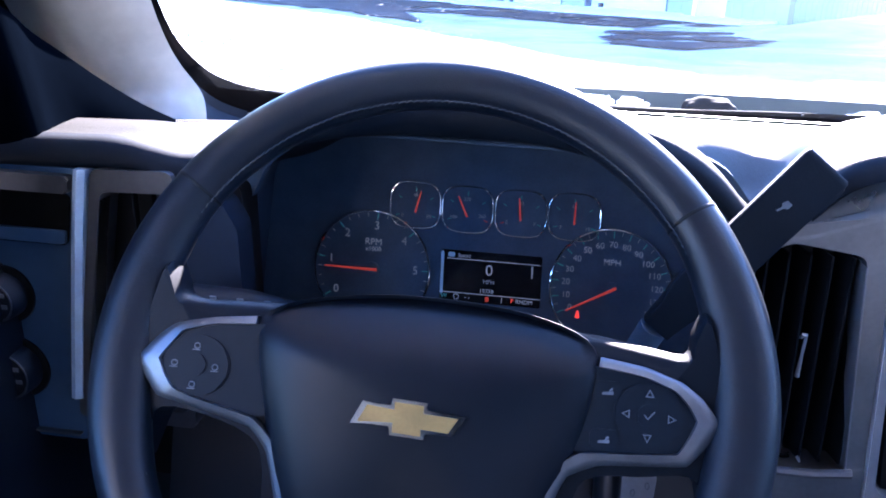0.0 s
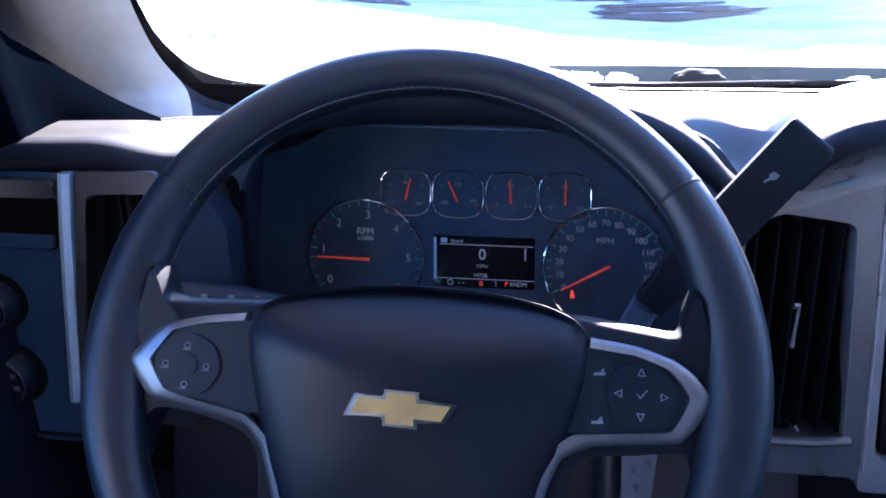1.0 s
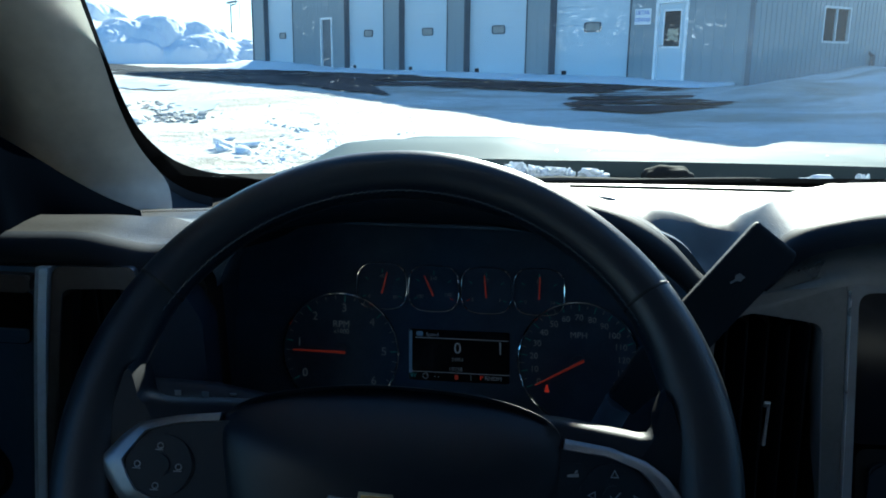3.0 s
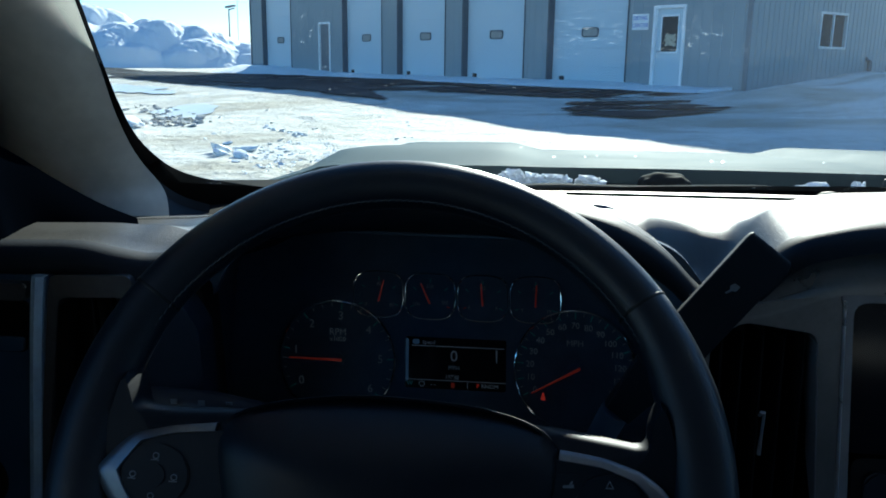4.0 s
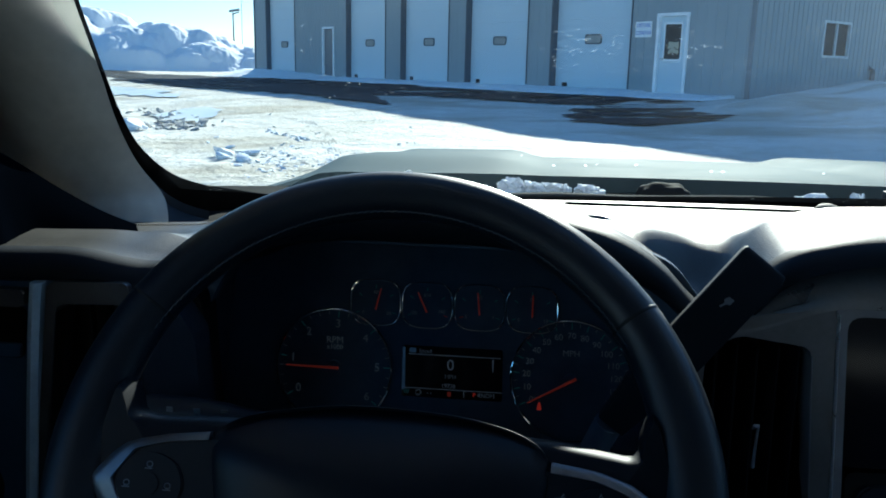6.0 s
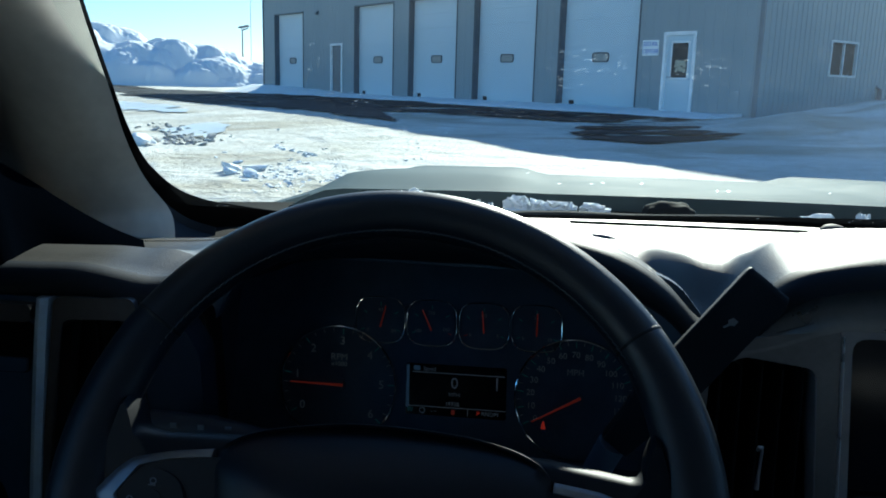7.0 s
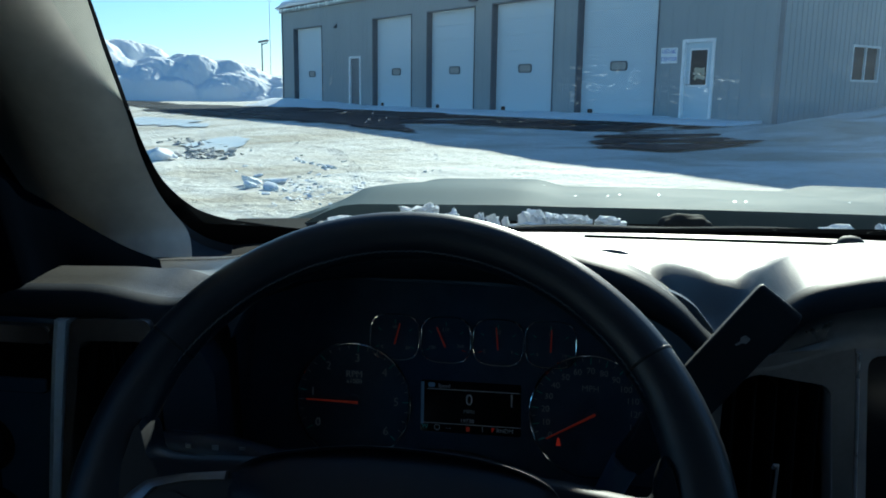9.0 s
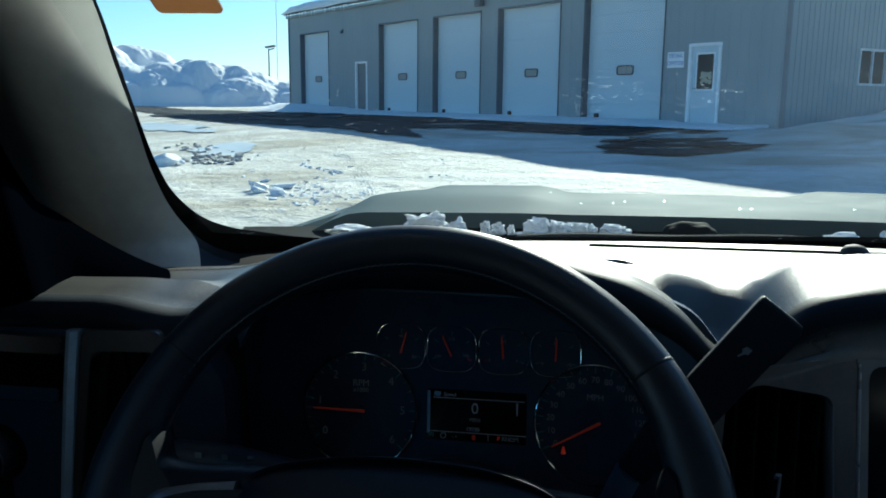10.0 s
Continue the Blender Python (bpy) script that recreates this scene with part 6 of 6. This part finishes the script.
badge = part("badge", prism([(-0.033, -0.0175), (-0.0265, -0.0045), (-0.0095, -0.0062), (-0.0095, -0.0015), (0.0105, -0.0022), (0.0105, -0.0068), (0.033, -0.0075), (0.0255, -0.0190), (0.0095, -0.0182), (0.0095, -0.0225), (-0.0100, -0.0218), (-0.0100, -0.0162)], 0.018, 0.0262, WM, bevel=0.0008), chrome, wheel, "gold badge with chrome edge")
part("badge_inlay", prism([(-0.0285, -0.0160), (-0.0235, -0.0062), (-0.0078, -0.0076), (-0.0078, -0.0032), (0.0088, -0.0038), (0.0088, -0.0082), (0.0285, -0.0089), (0.0232, -0.0175), (0.0078, -0.0168), (0.0078, -0.0208), (-0.0083, -0.0202), (-0.0083, -0.0148)], 0.0255, 0.0268, WM), gold, badge)

def straight(pts, k):
    """A line through the points that turns within a short way of each."""
    soft = curve(pts, k)
    hard = [pts[i].lerp(pts[i + 1], n / k) for i in range(len(pts) - 1) for n in range(k)] + [pts[-1]]
    return [a.lerp(b, 0.7) for a, b in zip(soft, hard)]


for side in (-1, 1):
    if side < 0:
        body = [(-0.085, 0.047), (-0.135, 0.0455), (-0.155, 0.048), (-0.160, 0.058), (-0.168, 0.066), (-0.178, 0.0), (-0.172, -0.055), (-0.166, -0.040), (-0.158, -0.024), (-0.130, -0.026), (-0.100, -0.036), (-0.090, -0.055), (-0.084, -0.10), (-0.03, -0.10), (-0.03, 0.04)]
        outer = [(-0.101, 0.0375), (-0.127, 0.0345), (-0.152, 0.0290), (-0.1630, 0.0205), (-0.1760, 0.0050), (-0.1685, -0.0065), (-0.160, -0.0165), (-0.139, -0.0205), (-0.100, -0.0290), (-0.088, -0.0420), (-0.081, -0.065), (-0.074, -0.092)]
        inner = [(-0.101, 0.0325), (-0.126, 0.0300), (-0.146, 0.0245), (-0.152, 0.0170), (-0.1595, 0.0065), (-0.1555, -0.002), (-0.149, -0.0105), (-0.136, -0.0148), (-0.098, -0.0228), (-0.0825, -0.036), (-0.0755, -0.062), (-0.069, -0.090)]
        name = "left"
    else:
        body = [(0.088, 0.047), (0.130, 0.0425), (0.156, 0.040), (0.160, 0.054), (0.168, 0.064), (0.178, 0.0), (0.172, -0.06), (0.166, -0.045), (0.160, -0.030), (0.130, -0.033), (0.105, -0.036), (0.094, -0.050), (0.086, -0.10), (0.03, -0.10), (0.03, 0.04)]
        outer = [(0.106, 0.0335), (0.132, 0.0300), (0.152, 0.0235), (0.164, 0.0150), (0.1735, 0.002), (0.167, -0.010), (0.156, -0.0230), (0.136, -0.0250), (0.107, -0.0280), (0.090, -0.0360), (0.0815, -0.055), (0.075, -0.092)]
        inner = [(0.105, 0.0275), (0.130, 0.0245), (0.148, 0.0180), (0.155, 0.0110), (0.160, 0.0025), (0.156, -0.007), (0.150, -0.0165), (0.134, -0.0185), (0.096, -0.0215), (0.0835, -0.031), (0.0760, -0.054), (0.070, -0.090)]
        name = "right"
    rings = [[WM @ Vector((u, v * k - (0.0 if v < 0.03 else d), w)) for u, v in smooth_closed(body, 3)] for w, k, d in ((-0.026, 1.0, 0.0), (-0.012, 1.0, 0.0), (-0.005, 0.99, 0.002), (-0.0005, 0.97, 0.005))]
    sp = part("spoke", loft(rings), spoke_black, wheel, "moulded black wheel spoke", sharp=50)
    # bezel: an open band that runs out, round the buttons and down the hub
    rings = []
    n = len(outer)
    oo = straight([Vector((*p, 0)) for p in outer], 4)
    ii = straight([Vector((*p, 0)) for p in inner], 4)
    for o, i in zip(oo, ii):
        mid = (o + i) / 2
        rings.append([WM @ Vector((p.x, p.y, w)) for p, w in ((o, -0.002), (o, 0.0030), (o.lerp(i, 0.05), 0.0040), (mid, 0.0053), (o.lerp(i, 0.95), 0.0066), (i, 0.0058), (i, -0.002))])
    part("bezel", loft(rings), wheel_silver, wheel, "satin silver spoke bezel", sharp=50)
    pad = [(p.x, p.y) for p in ii[:33]] + [(side * 0.085, -0.020), (side * 0.085, 0.034)]
    pd = part("button_pad", prism(pad, -0.002, 0.0035, WM), button_plastic, wheel, "dark button pad")
    if side < 0:
        c = (-0.1365, 0.0045)
        part("button", prism(ring_points(*c, 0.0215, 0.0185, 36), 0.0033, 0.0052, WM, bevel=0.0008), button_plastic, pd, "round rocker button")
        part("button", prism(ring_points(*c, 0.0075, 0.0075, 24), 0.005, 0.0062, WM, bevel=0.0008), button_plastic, pd)
        for du, dv in ((0, 0.0115), (-0.0135, 0), (0.0125, -0.0005), (-0.001, -0.012)):
            part("glyph", tube([WM @ Vector((*p, 0.0056)) for p in ring_points(c[0] + du, c[1] + dv, 0.0019, 0.0017, 10)], 0.0004, 5, True), glyph_white, pd)
            part("glyph", prism([(c[0] + du - 0.003, c[1] + dv - 0.0028), (c[0] + du + 0.002, c[1] + dv - 0.0028), (c[0] + du + 0.002, c[1] + dv - 0.0022), (c[0] + du - 0.003, c[1] + dv - 0.0022)], 0.0053, 0.0058, WM), glyph_white, pd)
    else:
        c = (0.1340, 0.003)
        part("button", prism(ring_points(*c, 0.0200, 0.0180, 36), 0.0033, 0.0050, WM, bevel=0.0008), button_plastic, pd, "round arrow pad")
        part("button", prism(ring_points(*c, 0.0072, 0.0072, 24), 0.005, 0.0060, WM, bevel=0.0008), button_plastic, pd)
        for du, dv, a in ((0, 0.0120, 90), (-0.0125, 0, 180), (0.0122, -0.0008, 0), (-0.0005, -0.0122, 270)):
            tri = [on_dial((c[0] + du, c[1] + dv), 0.0030, a + k) for k in (0, 125, 235)]
            tri2 = [on_dial((c[0] + du, c[1] + dv), 0.0019, a + k) for k in (0, 125, 235)]
            part("arrow", prism(tri, 0.0050, 0.0056, WM, hole=tri2), glyph_white, pd)
        part("tick_mark", prism([(c[0] - 0.0030, c[1] + 0.0002), (c[0] - 0.0008, c[1] - 0.0024), (c[0] + 0.0034, c[1] + 0.0024), (c[0] + 0.0028, c[1] + 0.0028), (c[0] - 0.0008, c[1] - 0.0014), (c[0] - 0.0026, c[1] + 0.0006)], 0.0060, 0.0067, WM), glyph_white, pd)
        for cu, cv in ((0.1105, 0.0142), (0.1095, -0.0130)):
            part("button", prism(rounded(cu - 0.008, cv - 0.006, cu + 0.008, cv + 0.006, 0.003), 0.0033, 0.0046, WM, bevel=0.0006), button_plastic, pd)
            part("glyph", prism([(cu - 0.0032, cv - 0.0006), (cu + 0.0032, cv + 0.0004), (cu + 0.0032, cv - 0.0016), (cu - 0.0032, cv - 0.0020)], 0.0046, 0.0052, WM), glyph_white, pd)
            part("glyph", prism([(cu + 0.0006, cv + 0.0004), (cu + 0.0022, cv + 0.0024), (cu + 0.0030, cv + 0.0016), (cu + 0.0016, cv + 0.0002)], 0.0046, 0.0052, WM), glyph_white, pd)

# ---- steering column and stalks ----
column = thing("steering_column", "dark plastic steering column shroud", "steering column", (0, 0.2, 1.1))
part("shroud", loft([[Vector((0.062 * k * math.cos(a * math.pi / 10), y, z + 0.055 * k * math.sin(a * math.pi / 10))) for a in range(20)] for y, z, k in ((0.075, 1.215, 1.0), (0.14, 1.19, 1.15), (0.25, 1.14, 1.2), (0.36, 1.09, 1.1))]), dark_plastic, column, m=LEAN_Z)
part("turn_stalk", tube([(-0.05, 0.135, 1.225), (-0.11, 0.15, 1.230), (-0.165, 0.16, 1.233), (-0.215, 0.165, 1.234)], [0.010, 0.0125, 0.014, 0.012], 14), dark_plastic, column, "dark turn-signal stalk with white symbols", m=LEAN_Z)
for k in range(3):
    part("glyph", block((-0.188 + 0.022 * k, 0.1485, 1.2425), (0.005, 0.001, 0.004), 0, LEAN_Z), glyph_white, column)

shifter = thing("gear_lever", "black column gear lever with a squared grip", "gear lever", (0.12, 0.17, 1.22))
A, B = Vector((0.149, 0.175, 1.239)), Vector((0.2530, 0.180, 1.3675))
ax = (B - A).normalized()
face = Vector((0.18, -0.96, 0.22))
face = (face - ax * face.dot(ax)).normalized()
wide = face.cross(ax).normalized()
SM = Matrix(((wide.x, face.x, ax.x, A.x), (wide.y, face.y, ax.y, A.y), (wide.z, face.z, ax.z, A.z), (0, 0, 0, 1)))
L = (B - A).length


def lever_ring(t, wv, th, skew=0.0):
    o = rounded(-wv, -th, wv, th, th * 0.22, 4)
    return [SM @ Vector((u * (0.72 + 0.28 * (v + th) / (2 * th)), v, t * L + skew * u)) for u, v in o]


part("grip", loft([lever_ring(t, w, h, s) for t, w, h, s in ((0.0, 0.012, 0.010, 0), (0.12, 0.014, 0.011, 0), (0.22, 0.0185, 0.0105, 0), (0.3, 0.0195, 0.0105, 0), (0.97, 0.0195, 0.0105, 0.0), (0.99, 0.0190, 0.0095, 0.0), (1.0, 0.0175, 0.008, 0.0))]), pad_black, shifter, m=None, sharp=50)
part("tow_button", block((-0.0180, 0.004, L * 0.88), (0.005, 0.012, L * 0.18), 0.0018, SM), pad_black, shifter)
gl = SM @ Matrix.Translation((0.002, 0.0108, L * 0.76)) @ Matrix.Rotation(radians(-90), 4, "X")
part("symbol", prism([(-0.0032, -0.0045), (0.0012, -0.0045), (0.0028, -0.001), (0.0012, 0.0008), (0.0012, 0.0020), (0.0024, 0.0052), (0.0010, 0.0054), (-0.0004, 0.0018), (-0.0014, 0.0006), (-0.0032, 0.0)], 0, 0.0005, gl), glyph_white, shifter)
# stem takes the glare-lifted recess colour so that it merges with the dials
part("stem", tube([(0.10, 0.21, 1.13), (0.132, 0.195, 1.190), A], [0.012, 0.011, 0.011], 12), veil_navy, shifter)

# switch plate under the wheel
sw = thing("switch_plate", "small black switch plate with white symbols", "switch", (0.165, 0.25, 1.06))
SWM = plane_frame((0.157, 0.228, 1.048), 0.1)
part("plate", prism(quad_outline([(-0.016, -0.030), (0.010, -0.024), (0.014, 0.026), (-0.016, 0.026)], 0.003), -0.01, 0.004, SWM, bevel=0.001), edge_silver, sw)
for u, v in ((-0.006, 0.008), (0.006, 0.016), (-0.003, -0.010)):
    part("glyph", tube([SWM @ Vector((*p, 0.0048)) for p in ring_points(u, v, 0.0018, 0.0032, 10)], 0.0005, 5, True), glyph_white, sw)
part("bracket", tube([(0.13, 0.24, 0.98), (0.13, 0.25, 1.06), (0.135, 0.27, 1.12)], 0.012, 10), satin_silver, column, m=LEAN_Z)

# tan card that hangs under the header
tag_m = Matrix(((1, 0.04, 0, -0.2305), (0.0, -0.83, -0.55, 0.292), (-0.037, 0.55, -0.83, 1.5985), (0, 0, 0, 1)))
tagged(part("hanging_card", prism(rounded(-0.031, 0.0, 0.031, 0.10, 0.006), -0.001, 0.001, tag_m), tan_card), "tan card with rounded corners at the windshield top", "card")
